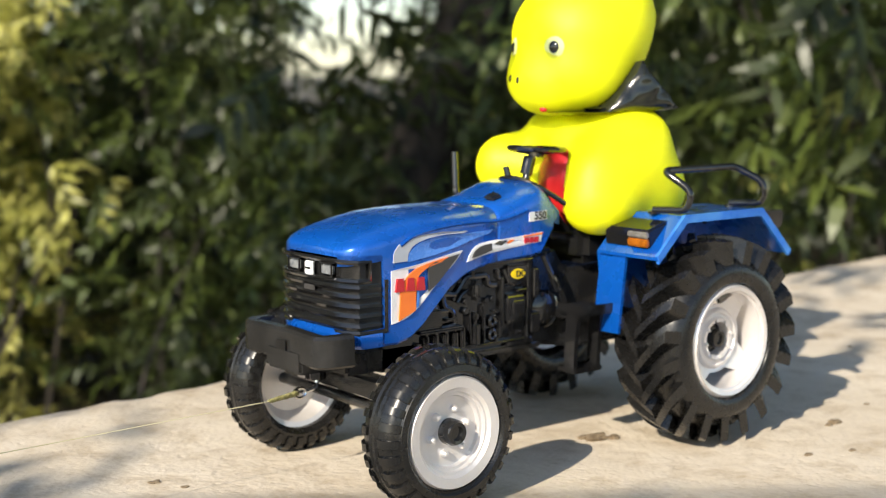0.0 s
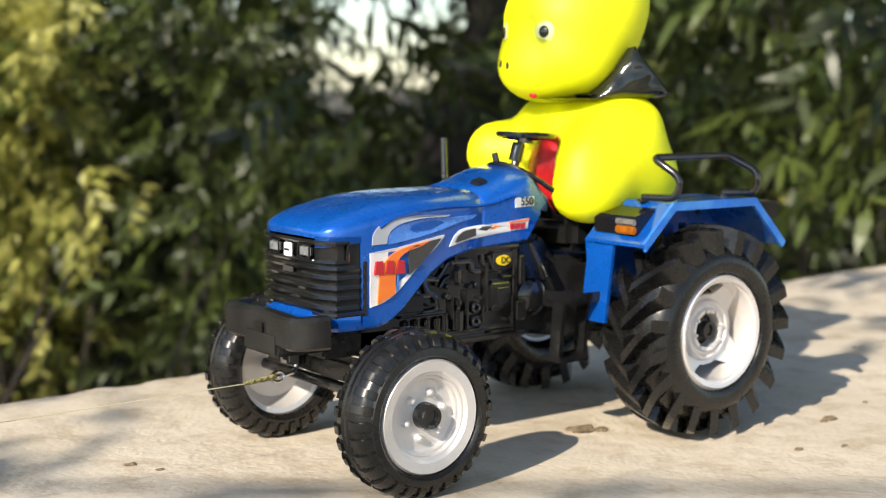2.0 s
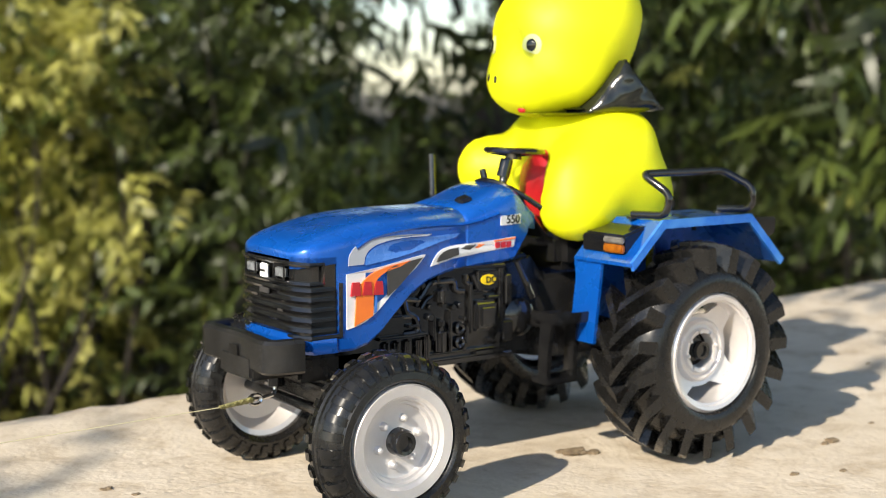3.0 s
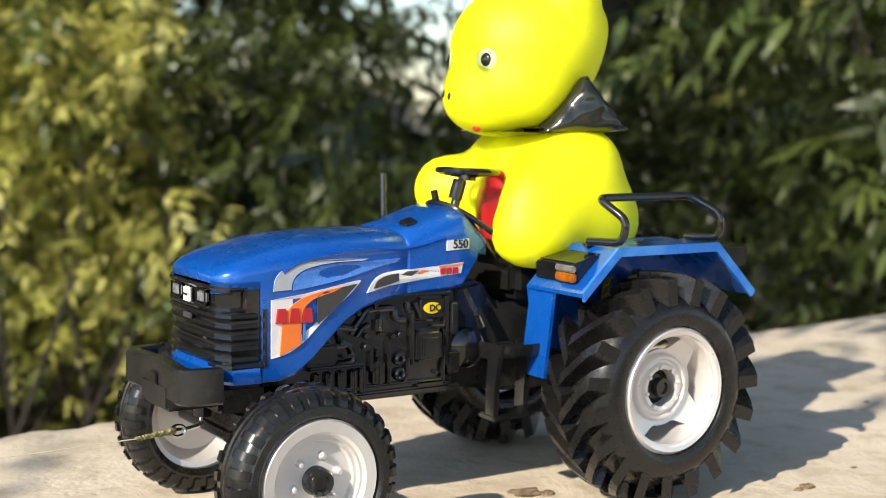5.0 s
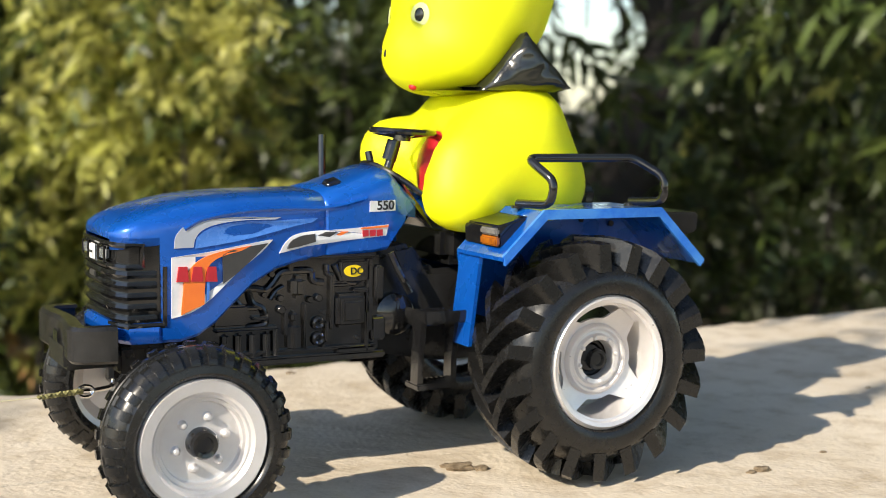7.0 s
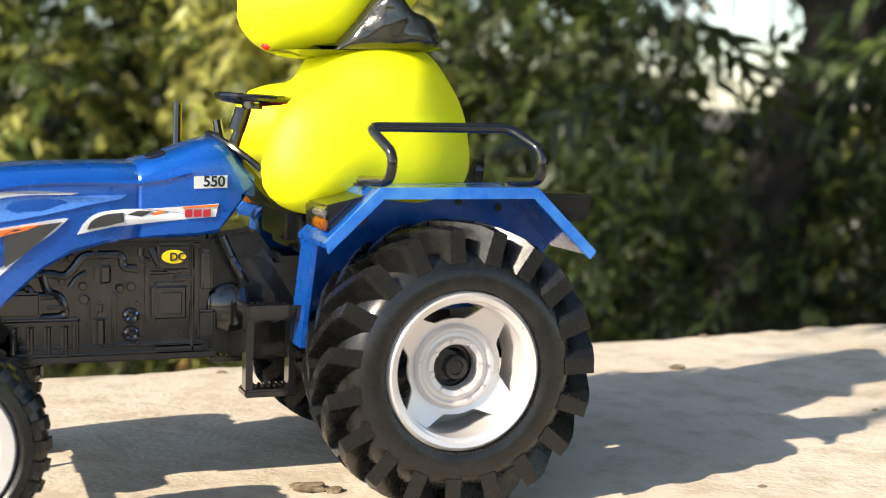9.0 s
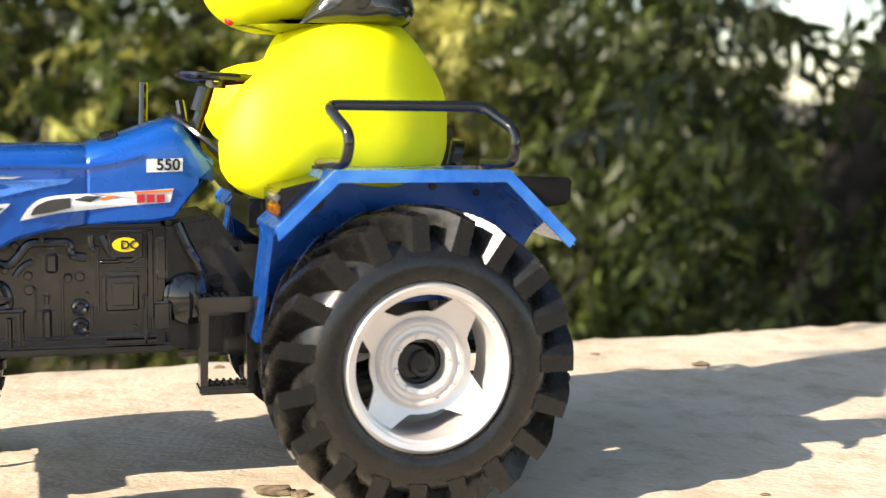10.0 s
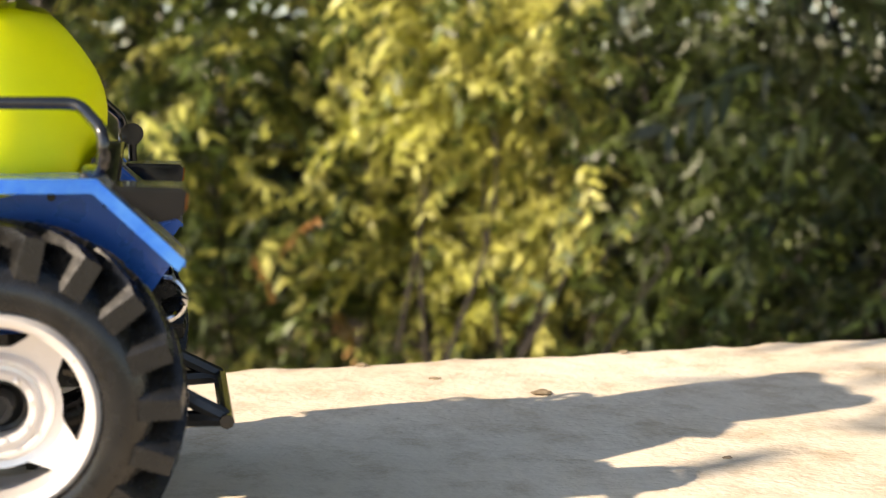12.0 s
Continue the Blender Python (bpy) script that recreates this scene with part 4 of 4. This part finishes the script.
def add_flap(bm, top, front, back, out, mat_index, n=14):
    """A padded three-cornered scarf flap that bulges towards out."""
    grid = {}
    t, f, b = Vector(top), Vector(front), Vector(back)
    o = Vector(out).normalized()
    for layer in (0, 1):
        for i in range(n + 1):
            for j in range(n + 1 - i):
                u, v = i / n, j / n
                w = 1 - u - v
                p = t * u + f * v + b * w
                edge = max(min(u, v, w), 0.0) * 3
                if layer == 0:
                    p = p + o * (0.0032 * edge ** 0.5 + 0.0012 * noise.noise(p * 260))
                else:
                    p = p - o * 0.007
                grid[layer, i, j] = bm.verts.new(p)
    def tri(*vs):
        face = bm.faces.new(vs)
        face.material_index = mat_index
    for layer in (0, 1):
        for i in range(n):
            for j in range(n - i):
                tri(grid[layer, i, j], grid[layer, i + 1, j], grid[layer, i, j + 1])
                if i + j < n - 1:
                    tri(grid[layer, i + 1, j], grid[layer, i + 1, j + 1], grid[layer, i, j + 1])
    for k in range(n):
        for a, c in (((k, 0), (k + 1, 0)), ((0, k), (0, k + 1)), ((k, n - k), (k + 1, n - k - 1))):
            tri(grid[(0, *a)], grid[(0, *c)], grid[(1, *c)], grid[(1, *a)])


def build_doll():
    bm = bmesh.new()
    add_blob(bm, (-0.008, MID, 0.094), BODY, 0.010, 0)
    add_blob(bm, HEAD_C, HEAD, 0.007, 0)
    # black scarf: flaps beside the head, band round the neck
    for s in (-1, 1):
        yy = lambda d: MID + s * d
        add_flap(bm, (-0.0095, yy(0.0250), 0.1315), (-0.0215, yy(0.0205), 0.1140), (0.0035, yy(0.0300), 0.1150), (0.1, s * 1.0, 0.15), 1)
    add_blob(bm, (-0.012, MID, 0.1150), [((-0.0120, MID, 0.1150), (0.0165, 0.0225, 0.0020)), ((-0.001, MID, 0.1185), (0.0115, 0.0230, 0.0075))], 0.003, 1, 4)
    add_blob(bm, (-0.020, MID, 0.1138), [((-0.0185, MID, 0.1136), (0.0165, 0.0215, 0.0013))], 0.001, 1, 4)
    # red bib
    add_blob(bm, (-0.0228, 0.0015, 0.0890), [((-0.0228, 0.0015, 0.0890), (0.0098, 0.0130, 0.0145))], 0.002, 2, 4)

    # eyes, nostrils, mouth
    def on_head(target):
        c = np.array(HEAD_C)
        d = np.array(target, float) - c
        d /= np.linalg.norm(d)
        ss = np.linspace(0, 0.06, 1200)
        inside = sdf(c + ss[:, None] * d, HEAD, 0.007) < 0
        return c + d * ss[np.where(inside)[0][-1]], d

    def dot(target, r, thick, idx):
        p, d = on_head(target)
        a, _ = on_head(np.array(target) + np.array((0, 0.003, 0)))
        b, _ = on_head(np.array(target) + np.array((0, 0, 0.003)))
        nrm = Vector(np.cross(a - p, b - p)).normalized()
        if nrm.dot(Vector(d)) < 0:
            nrm = -nrm
        res = bmesh.ops.create_uvsphere(bm, u_segments=20, v_segments=10, radius=1.0)
        m = Matrix.Translation(Vector(p)) @ nrm.to_track_quat("Z", "Y").to_matrix().to_4x4() @ Matrix.Diagonal((r[0], r[1], thick, 1))
        bmesh.ops.transform(bm, matrix=m, verts=res["verts"])
        for v in res["verts"]:
            for f in v.link_faces:
                f.material_index = idx
    for s in (-1, 1):
        dot((-0.0370, MID + s * 0.0098, 0.1359), (0.0037, 0.0037), 0.0005, 3)
        dot((-0.0370, MID + s * 0.0098, 0.1359), (0.0021, 0.0023), 0.0010, 1)
        dot((-0.0440, MID + 0.0060 + s * 0.0030, 0.1240), (0.0009, 0.0013), 0.0004, 1)
    dot((-0.0345, MID - 0.0030, 0.1168), (0.0015, 0.0012), 0.0009, 2)
    bmesh.ops.translate(bm, vec=(0.0015, -0.0020, -0.0026), verts=bm.verts)
    ob = finish(bm, "doll", [TOY_YELLOW, TOY_BLACK, TOY_RED, TOY_WHITE], angle=50)
    return tagged(ob, "fluorescent yellow vinyl doll sitting on the tractor seat", "doll")


build_doll()


# ---- crumbs and bits on the ledge ----
def crumb(x, y, r, label, seed):
    bm = bmesh.new()
    bmesh.ops.create_icosphere(bm, subdivisions=3, radius=r)
    for v in bm.verts:
        k = 1 + 0.45 * noise.noise(v.co * (1.6 / r) + Vector((seed, 0, 0)))
        v.co = Vector((v.co.x * k * 1.5, v.co.y * k, v.co.z * k * 0.45))
    ob = finish(bm, "crumb", CRUMB)
    ob.location = (x, y, GZ + r * 0.2)
    return tagged(ob, label, "crumb", "crumbs on the ledge")


for i, (x, y, r) in enumerate(((-0.026, -0.020, 0.0030), (-0.021, -0.023, 0.0018), (-0.029, -0.016, 0.0015), (0.057, -0.059, 0.0021), (0.052, -0.060, 0.0012), (0.014, -0.079, 0.0012), (0.030, -0.085, 0.0010), (-0.17, 0.03, 0.0013), (-0.165, 0.02, 0.0009), (0.121, 0.130, 0.0012),
                               (0.151, 0.102, 0.0022), (-0.02, 0.135, 0.0014), (0.10, 0.155, 0.0016), (0.20, 0.165, 0.0014), (0.09, -0.05, 0.0008), (0.18, 0.02, 0.0009), (-0.10, -0.115, 0.0009), (-0.14, -0.09, 0.0010), (0.045, -0.10, 0.0008))):
    crumb(x, y, r, "small dry brown crumb lying on the concrete", i * 3.1)


# ---- trees and shrubs beyond the ledge ----
def add_leaf(verts, faces, c, d, n, ln, width=0.24, curl=0.2):
    """One curved lance-shaped leaf from c along d, with the face normal n."""
    w = n.cross(d)
    b = len(verts)
    hw = ln * width * 0.5
    verts += [c, c + d * (ln * 0.3) + w * hw, c + d * (ln * 0.3) - w * hw, c + d * (ln * 0.65) + w * (hw * 0.8) - n * (ln * curl * 0.35),
              c + d * (ln * 0.65) - w * (hw * 0.8) - n * (ln * curl * 0.35), c + d * ln - n * (ln * curl)]
    faces += [(b, b + 2, b + 1), (b + 1, b + 2, b + 4, b + 3), (b + 3, b + 4, b + 5)]


def add_spray(rnd, verts, faces, p, out, size, count):
    """A drooping compound leaf: leaflets on both sides of a bent stalk."""
    rach = size * rnd.uniform(2.2, 3.6)
    side = out.cross(Vector((rnd.gauss(0, 0.5), rnd.gauss(0, 0.5), 1.0)))
    if side.length < 1e-3:
        side = Vector((1, 0, 0))
    side.normalize()
    up = side.cross(out).normalized()
    for k in range(count):
        t = (k + rnd.random()) / count
        c = p + out * (rach * t) + Vector((0, 0, -rach * 0.30 * t * t))
        sgn = 1 if k % 2 else -1
        d = (side * (sgn * rnd.uniform(0.5, 1.0)) + out * rnd.uniform(0.35, 0.9) + Vector((0, 0, -rnd.uniform(0.1, 0.7)))).normalized()
        n = (up + side * rnd.gauss(0, 0.45) + out * rnd.gauss(0, 0.35))
        n = n - d * n.dot(d)
        if n.length < 1e-3:
            continue
        add_leaf(verts, faces, c, d, n.normalized(), size * rnd.uniform(0.65, 1.25), rnd.uniform(0.18, 0.30), rnd.uniform(0.05, 0.35))


def leaf_object(name, verts, faces, material, parent):
    me = bpy.data.meshes.new(name)
    me.from_pydata([tuple(v) for v in verts], [], faces)
    me.materials.append(material)
    ob = new(name, me)
    ob.parent = parent
    return tagged(ob, kind="stuff")


STAND = (-0.16, -0.35)


def polar(az, dist, z):
    """A place beyond the ledge: az degrees from straight across towards the tractor's rear."""
    return Vector((STAND[0] + dist * math.sin(radians(az)), STAND[1] + dist * math.cos(radians(az)), z))


def sky_hole(az, slope):
    """The opening in the far woods through which the sky shows."""
    wob = 1.3 * noise.noise((az * 0.9, slope * 45, 0)) + 0.8 * noise.noise((az * 2.5, slope * 120, 4))
    return 28.6 - wob < az < 37.4 + wob and 0.002 + 0.006 * wob < slope < 0.4


def leaf_gap(az, slope):
    """The smaller gap between the near foliage and the leaning tree."""
    wob = 1.0 * noise.noise((az * 0.9, slope * 45, 7)) + 0.9 * noise.noise((az * 2.5, slope * 120, 2))
    return abs(az - 32.4 - 10 * (slope - 0.06)) < 2.4 + wob and 0.006 + 0.008 * wob < slope < 0.4


def build_shrub(az0, az1, dist, z0, z1, sprays, size, materials, label, seed, depth=0.5, hole=None, count=14, clumps=40, spread=0.22, kind="shrub"):
    """A leafy bank of drooping sprays in clumps between two bearings."""
    rnd = random.Random(seed)
    mid = polar((az0 + az1) / 2, dist, -0.9)
    root = tagged(empty(kind, mid), label, kind, kind + "s beyond the ledge")
    centres = []
    while len(centres) < clumps:
        az, d = rnd.uniform(az0, az1), dist + rnd.uniform(-depth, depth)
        z = rnd.uniform(z0, z1)
        centres.append((polar(az, d, z) - mid, rnd.uniform(0.5, 1.3) * spread * dist * 0.4))
    for p, r in centres[::6]:
        foot = Vector((p.x * 0.6 + rnd.gauss(0, 0.1), p.y * 0.6, 0.0))
        bend = p.lerp(foot, 0.5) + Vector((rnd.gauss(0, 0.15), rnd.gauss(0, 0.15), 0.1))
        bm = bmesh.new()
        add_tube(bm, rounded([foot, bend, p], 0.4, 4), [0.008 - 0.0009 * k for k in range(7)], 5)
        part("stem", bm, BARK, root)
    for material, share in materials:
        verts, faces = [], []
        for _ in range(int(sprays * share)):
            c, r = centres[rnd.randrange(len(centres))]
            p = c + Vector((rnd.gauss(0, r), rnd.gauss(0, r * 0.8), rnd.gauss(0, r)))
            if hole:
                w = p + mid
                dx, dy = w.x - STAND[0], w.y - STAND[1]
                if hole(math.degrees(math.atan2(dx, dy)), (w.z - 0.085) / math.hypot(dx, dy)) and rnd.random() < 0.95:
                    continue
            a = rnd.uniform(0, 2 * math.pi)
            out = Vector((math.cos(a), math.sin(a), rnd.uniform(-0.9, 0.35))).normalized()
            add_spray(rnd, verts, faces, p, out, size, count)
        leaf_object("leaves", verts, faces, material, root)
    return root


def build_tree(az, dist, height, lean, label, seed, trunk_r):
    """A leaning trunk with limbs and a thin crown."""
    rnd = random.Random(seed)
    base = polar(az, dist, -0.9)
    root = tagged(empty("tree", base), label, "tree")
    top = Vector((lean[0], lean[1], height))
    bm = bmesh.new()
    ts = np.linspace(0, 1, 14)
    line = [Vector((0, 0, 0)).lerp(top, t) + Vector((0.12 * noise.noise((t * 4, seed, 0)), 0.12 * noise.noise((t * 4, seed, 5)), 0)) for t in ts]
    add_tube(bm, line, [trunk_r * (1 - 0.6 * t) * (1 + 0.12 * noise.noise((t * 9, seed, 9))) for t in ts], 14)
    part("trunk", bm, BARK, root)
    # a fork low on the trunk
    p = Vector((0, 0, 0)).lerp(top, 0.335)
    bm = bmesh.new()
    add_tube(bm, [p + Vector((-0.10, 0.06, 0.30)) * q + Vector((-0.25, 0.16, 0.20)) * q * q for q in np.linspace(0, 1.8, 9)], [trunk_r * (0.42 - 0.024 * k) for k in range(9)], 10)
    part("limb", bm, BARK, root)
    tips = []
    for k in range(10):
        t = 0.58 + 0.042 * k
        p = Vector((0, 0, 0)).lerp(top, t)
        a = 2.4 * k + rnd.uniform(-0.4, 0.4)
        out = Vector((math.cos(a), math.sin(a), rnd.uniform(0.2, 0.9)))
        ln = rnd.uniform(0.7, 1.4)
        pts = [p + out * ln * q + Vector((0, 0, -0.2 * ln * q * q)) for q in np.linspace(0, 1, 6)]
        bm = bmesh.new()
        add_tube(bm, pts, [trunk_r * 0.28 * (1 - 0.85 * q) + 0.004 for q in np.linspace(0, 1, 6)], 7)
        part("limb", bm, BARK, root)
        tips += pts[2:]
    verts, faces = [], []
    for _ in range(240):
        p = rnd.choice(tips) + Vector((rnd.gauss(0, 0.25), rnd.gauss(0, 0.25), rnd.gauss(0, 0.25)))
        a = rnd.uniform(0, 2 * math.pi)
        add_spray(rnd, verts, faces, p, Vector((math.cos(a), math.sin(a), rnd.uniform(-1, 0.2))).normalized(), 0.10, 12)
    leaf_object("crown", verts, faces, LEAF_SHADE, root)
    return root


def build_bough(name, label, tips, size, materials, seed, start, spread, sprays, count=12, rooted=False):
    """A hanging bough: a branch from start past the tips, with sprays round each tip."""
    rnd = random.Random(seed)
    root = tagged(empty(name, start), label, "branch", "overhanging branches")
    o = Vector(start)
    for tip in tips:
        bm = bmesh.new()
        t = Vector(tip) - o
        add_tube(bm, rounded([(0, 0, 0), t * 0.5 + Vector((0, 0, 0.12)), t], 0.3, 5), [0.010 - 0.0011 * k for k in range(8)], 6)
        part("twig", bm, BARK, root)
    if rooted:
        bm = bmesh.new()
        add_tube(bm, [(0, 0, -0.9 - o.z), (0.03, 0, -0.4 * o.z), (0, 0, 0.05)], [0.07, 0.055, 0.02], 10)
        part("trunk", bm, BARK, root)
    for material, share in materials:
        verts, faces = [], []
        for _ in range(int(sprays * share)):
            c = Vector(rnd.choice(tips)) - o
            p = c + Vector((rnd.gauss(0, spread[0]), rnd.gauss(0, spread[1]), rnd.gauss(0, spread[2])))
            a = rnd.uniform(0, 2 * math.pi)
            add_spray(rnd, verts, faces, p, Vector((math.cos(a), math.sin(a), rnd.uniform(-1.0, 0.0))).normalized(), size, count)
        leaf_object("leaves", verts, faces, material, root)
    return root


GREENS = [(LEAF, 0.55), (LEAF_SUNLIT, 0.22), (LEAF_SHADE, 0.22), (LEAF_DRY, 0.01)]
# Mostly the raised yellow-green leaf, so sunlight sits in the colour.
SUNLIT_MIX = [(LEAF, 0.20), (LEAF_SUNLIT, 0.77), (LEAF_SHADE, 0.03)]
# These two mixes stand for shaded foliage through darker leaf colours.
DEEP = [(LEAF_SHADE, 0.65), (LEAF, 0.35)]
SHADED = [(LEAF, 0.55), (LEAF_SUNLIT, 0.06), (LEAF_SHADE, 0.39)]
# Far mix takes its shade from the darkened leaf colours.
FAR = [(LEAF_FAR, 0.8), (LEAF_SHADE, 0.2)]
# sunlit bank, nearest first; brightness by bearing is put into the leaf colours
build_shrub(-12, 6, 4.0, -0.9, 0.75, 900, 0.060, GREENS, "sunlit green shrub with drooping sprays", 11, clumps=60, depth=0.35, spread=0.10)
build_shrub(5, 11, 4.2, -0.8, 0.80, 520, 0.052, GREENS, "green shrub with drooping sprays", 26, clumps=40, depth=0.35, spread=0.085)
build_shrub(10, 20, 4.2, -0.75, 0.85, 1000, 0.050, SUNLIT_MIX, "yellow-green shrub with drooping sprays, sunlight put into its leaf colour", 12, clumps=66, depth=0.35, spread=0.08)
build_shrub(10.5, 19, 3.7, -0.12, 0.75, 700, 0.050, SUNLIT_MIX, "tall yellow-green shrub with fine sprays, sunlight put into its leaf colour", 22, clumps=40, depth=0.25, spread=0.06)
build_shrub(-7, 3, 4.6, 0.14, 0.85, 420, 0.050, SUNLIT_MIX, "tall yellow-green shrub with fine sprays, sunlight put into its leaf colour", 27, clumps=40, depth=0.25, spread=0.06)
# Shaded bearings from here on: darkness comes from the leaf colours.
build_shrub(19.5, 28, 4.2, -0.75, 0.70, 440, 0.050, [(LEAF, 0.22), (LEAF_SHADE, 0.75), (LEAF_SUNLIT, 0.03)], "green shrub with fine sprays, half shade put into its leaf colour", 23, hole=sky_hole, clumps=40, depth=0.3, spread=0.085)
build_shrub(22, 31, 2.7, -0.65, 0.45, 480, 0.040, DEEP, "green shrub, shade put into its leaf colour", 13, hole=leaf_gap, clumps=40, depth=0.25, spread=0.09)
build_shrub(29, 38, 2.8, -0.65, 0.05, 300, 0.040, DEEP, "low green shrub under the tree, shade put into its leaf colour", 25, clumps=34, depth=0.2, spread=0.06)
build_shrub(35, 50, 3.0, -0.7, 0.75, 620, 0.048, SHADED, "green shrub behind the tree, part shade put into its leaf colour", 14, hole=leaf_gap, clumps=60, depth=0.3, spread=0.09)
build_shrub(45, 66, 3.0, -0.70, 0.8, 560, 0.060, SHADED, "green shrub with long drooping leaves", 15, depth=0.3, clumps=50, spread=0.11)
# dark woodland behind, its shade put into the leaf colour
build_shrub(-22, 33, 6.0, -0.9, 2.4, 3000, 0.10, FAR, "green woodland shrub farther off, shade put into its leaf colour", 16, depth=0.8, hole=sky_hole, clumps=190, spread=0.12)
build_shrub(32, 75, 6.4, -0.9, 2.6, 2600, 0.10, FAR, "green woodland shrub farther off, shade put into its leaf colour", 17, depth=0.8, hole=sky_hole, clumps=160, spread=0.12)
build_shrub(-30, 33, 8.5, -0.9, 3.2, 2600, 0.22, FAR, "dense woodland shrub in the distance, shade put into its leaf colour", 18, depth=0.8, hole=sky_hole, clumps=200, spread=0.12)
build_shrub(33, 80, 8.8, -0.9, 3.4, 2200, 0.22, FAR, "dense woodland shrub in the distance, shade put into its leaf colour", 19, depth=0.8, hole=sky_hole, clumps=170, spread=0.12)
# Tall foliage above the view, added to keep sky off the bonnet.
build_shrub(-38, 33, 7.6, 2.0, 6.5, 1500, 0.42, FAR, "unseen tall foliage above the woodland, added to block the sky", 41, depth=1.2, hole=sky_hole, clumps=160, spread=0.14, kind="woodland")
build_shrub(33, 110, 7.8, 2.0, 6.5, 1100, 0.42, FAR, "unseen tall foliage above the woodland, added to block the sky", 42, depth=1.2, hole=sky_hole, clumps=120, spread=0.14, kind="woodland")
build_tree(29.0, 2.85, 3.4, (0.95, -0.62), "leaning dark-barked tree with a thin crown", 21, 0.092)
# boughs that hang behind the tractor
build_bough("branch", "hanging branch with long green leaves", [tuple(polar(a, d, z)) for a, d, z in ((32.8, 2.3, 0.24), (34.4, 2.4, 0.19), (31.5, 2.4, 0.26), (33.6, 2.2, 0.30), (35.6, 2.5, 0.24), (30.6, 2.3, 0.17))], 0.070, [(LEAF_SHADE, 0.7), (LEAF, 0.3)], 31, tuple(polar(33, 2.9, 1.3)), (0.06, 0.06, 0.04), 10)
build_bough("branch", "hanging branch with long green leaves", [tuple(polar(a, d, z)) for a, d, z in ((46, 2.0, 0.30), (48, 1.9, 0.20), (51, 1.9, 0.26), (53, 1.8, 0.10), (56, 1.9, 0.22), (44, 2.1, 0.26), (42, 2.2, 0.32), (40.5, 2.3, 0.28), (49, 2.0, 0.06))], 0.064, [(LEAF, 0.6), (LEAF_SHADE, 0.4)], 32, tuple(polar(40, 2.9, 1.3)), (0.07, 0.07, 0.07), 56)
# Out-of-view branch, added between sun and trunk to darken the bark.
build_bough("branch", "unseen branch added to shade the tree's trunk", [tuple(polar(35 + 1.5 * (k % 3), 2.6, -0.6 + 0.22 * k) + SUN_TO * 2.2) for k in range(7)], 0.09, DEEP, 35, tuple(polar(0, 3.0, 1.9)), (0.16, 0.16, 0.10), 230)
# canopy over and behind the camera, and the boughs between the ledge and the sun
# Unseen canopy, added to cut sky light and darken the bonnet's reflections.
build_bough("branch", "unseen leafy canopy branch overhead, added to block the sky", [(-0.6 + 0.55 * i, -1.9 + 0.62 * j, 1.55 + 0.2 * ((i + j) % 3)) for i in range(6) for j in range(5)], 0.09, GREENS, 33, (0.9, -2.2, 1.2), (0.22, 0.22, 0.16), 520, rooted=True)
SHADE_AT = [(-0.33, 0.02), (-0.25, -0.09), (-0.42, -0.05), (-0.30, 0.10), (0.43, -0.08), (0.48, 0.09), (-0.37, -0.12), (-0.22, 0.04), (-0.36, 0.07), (-0.46, 0.03), (-0.28, -0.03), (0.44, 0.13), (0.48, 0.04), (0.46, -0.02), (-0.24, -0.15), (-0.20, -0.10), (-0.30, -0.16), (-0.34, -0.08)]
build_bough("branch", "thin leafy branch in the sunlight", [tuple(Vector((x, y, GZ)) + SUN_TO * (1.15 + 0.12 * (k % 3))) for k, (x, y) in enumerate(SHADE_AT)], 0.042, GREENS, 34, tuple(SUN_TO * 1.6 + Vector((0, -0.9, 0.2))), (0.035, 0.035, 0.035), 125, 9, rooted=True)
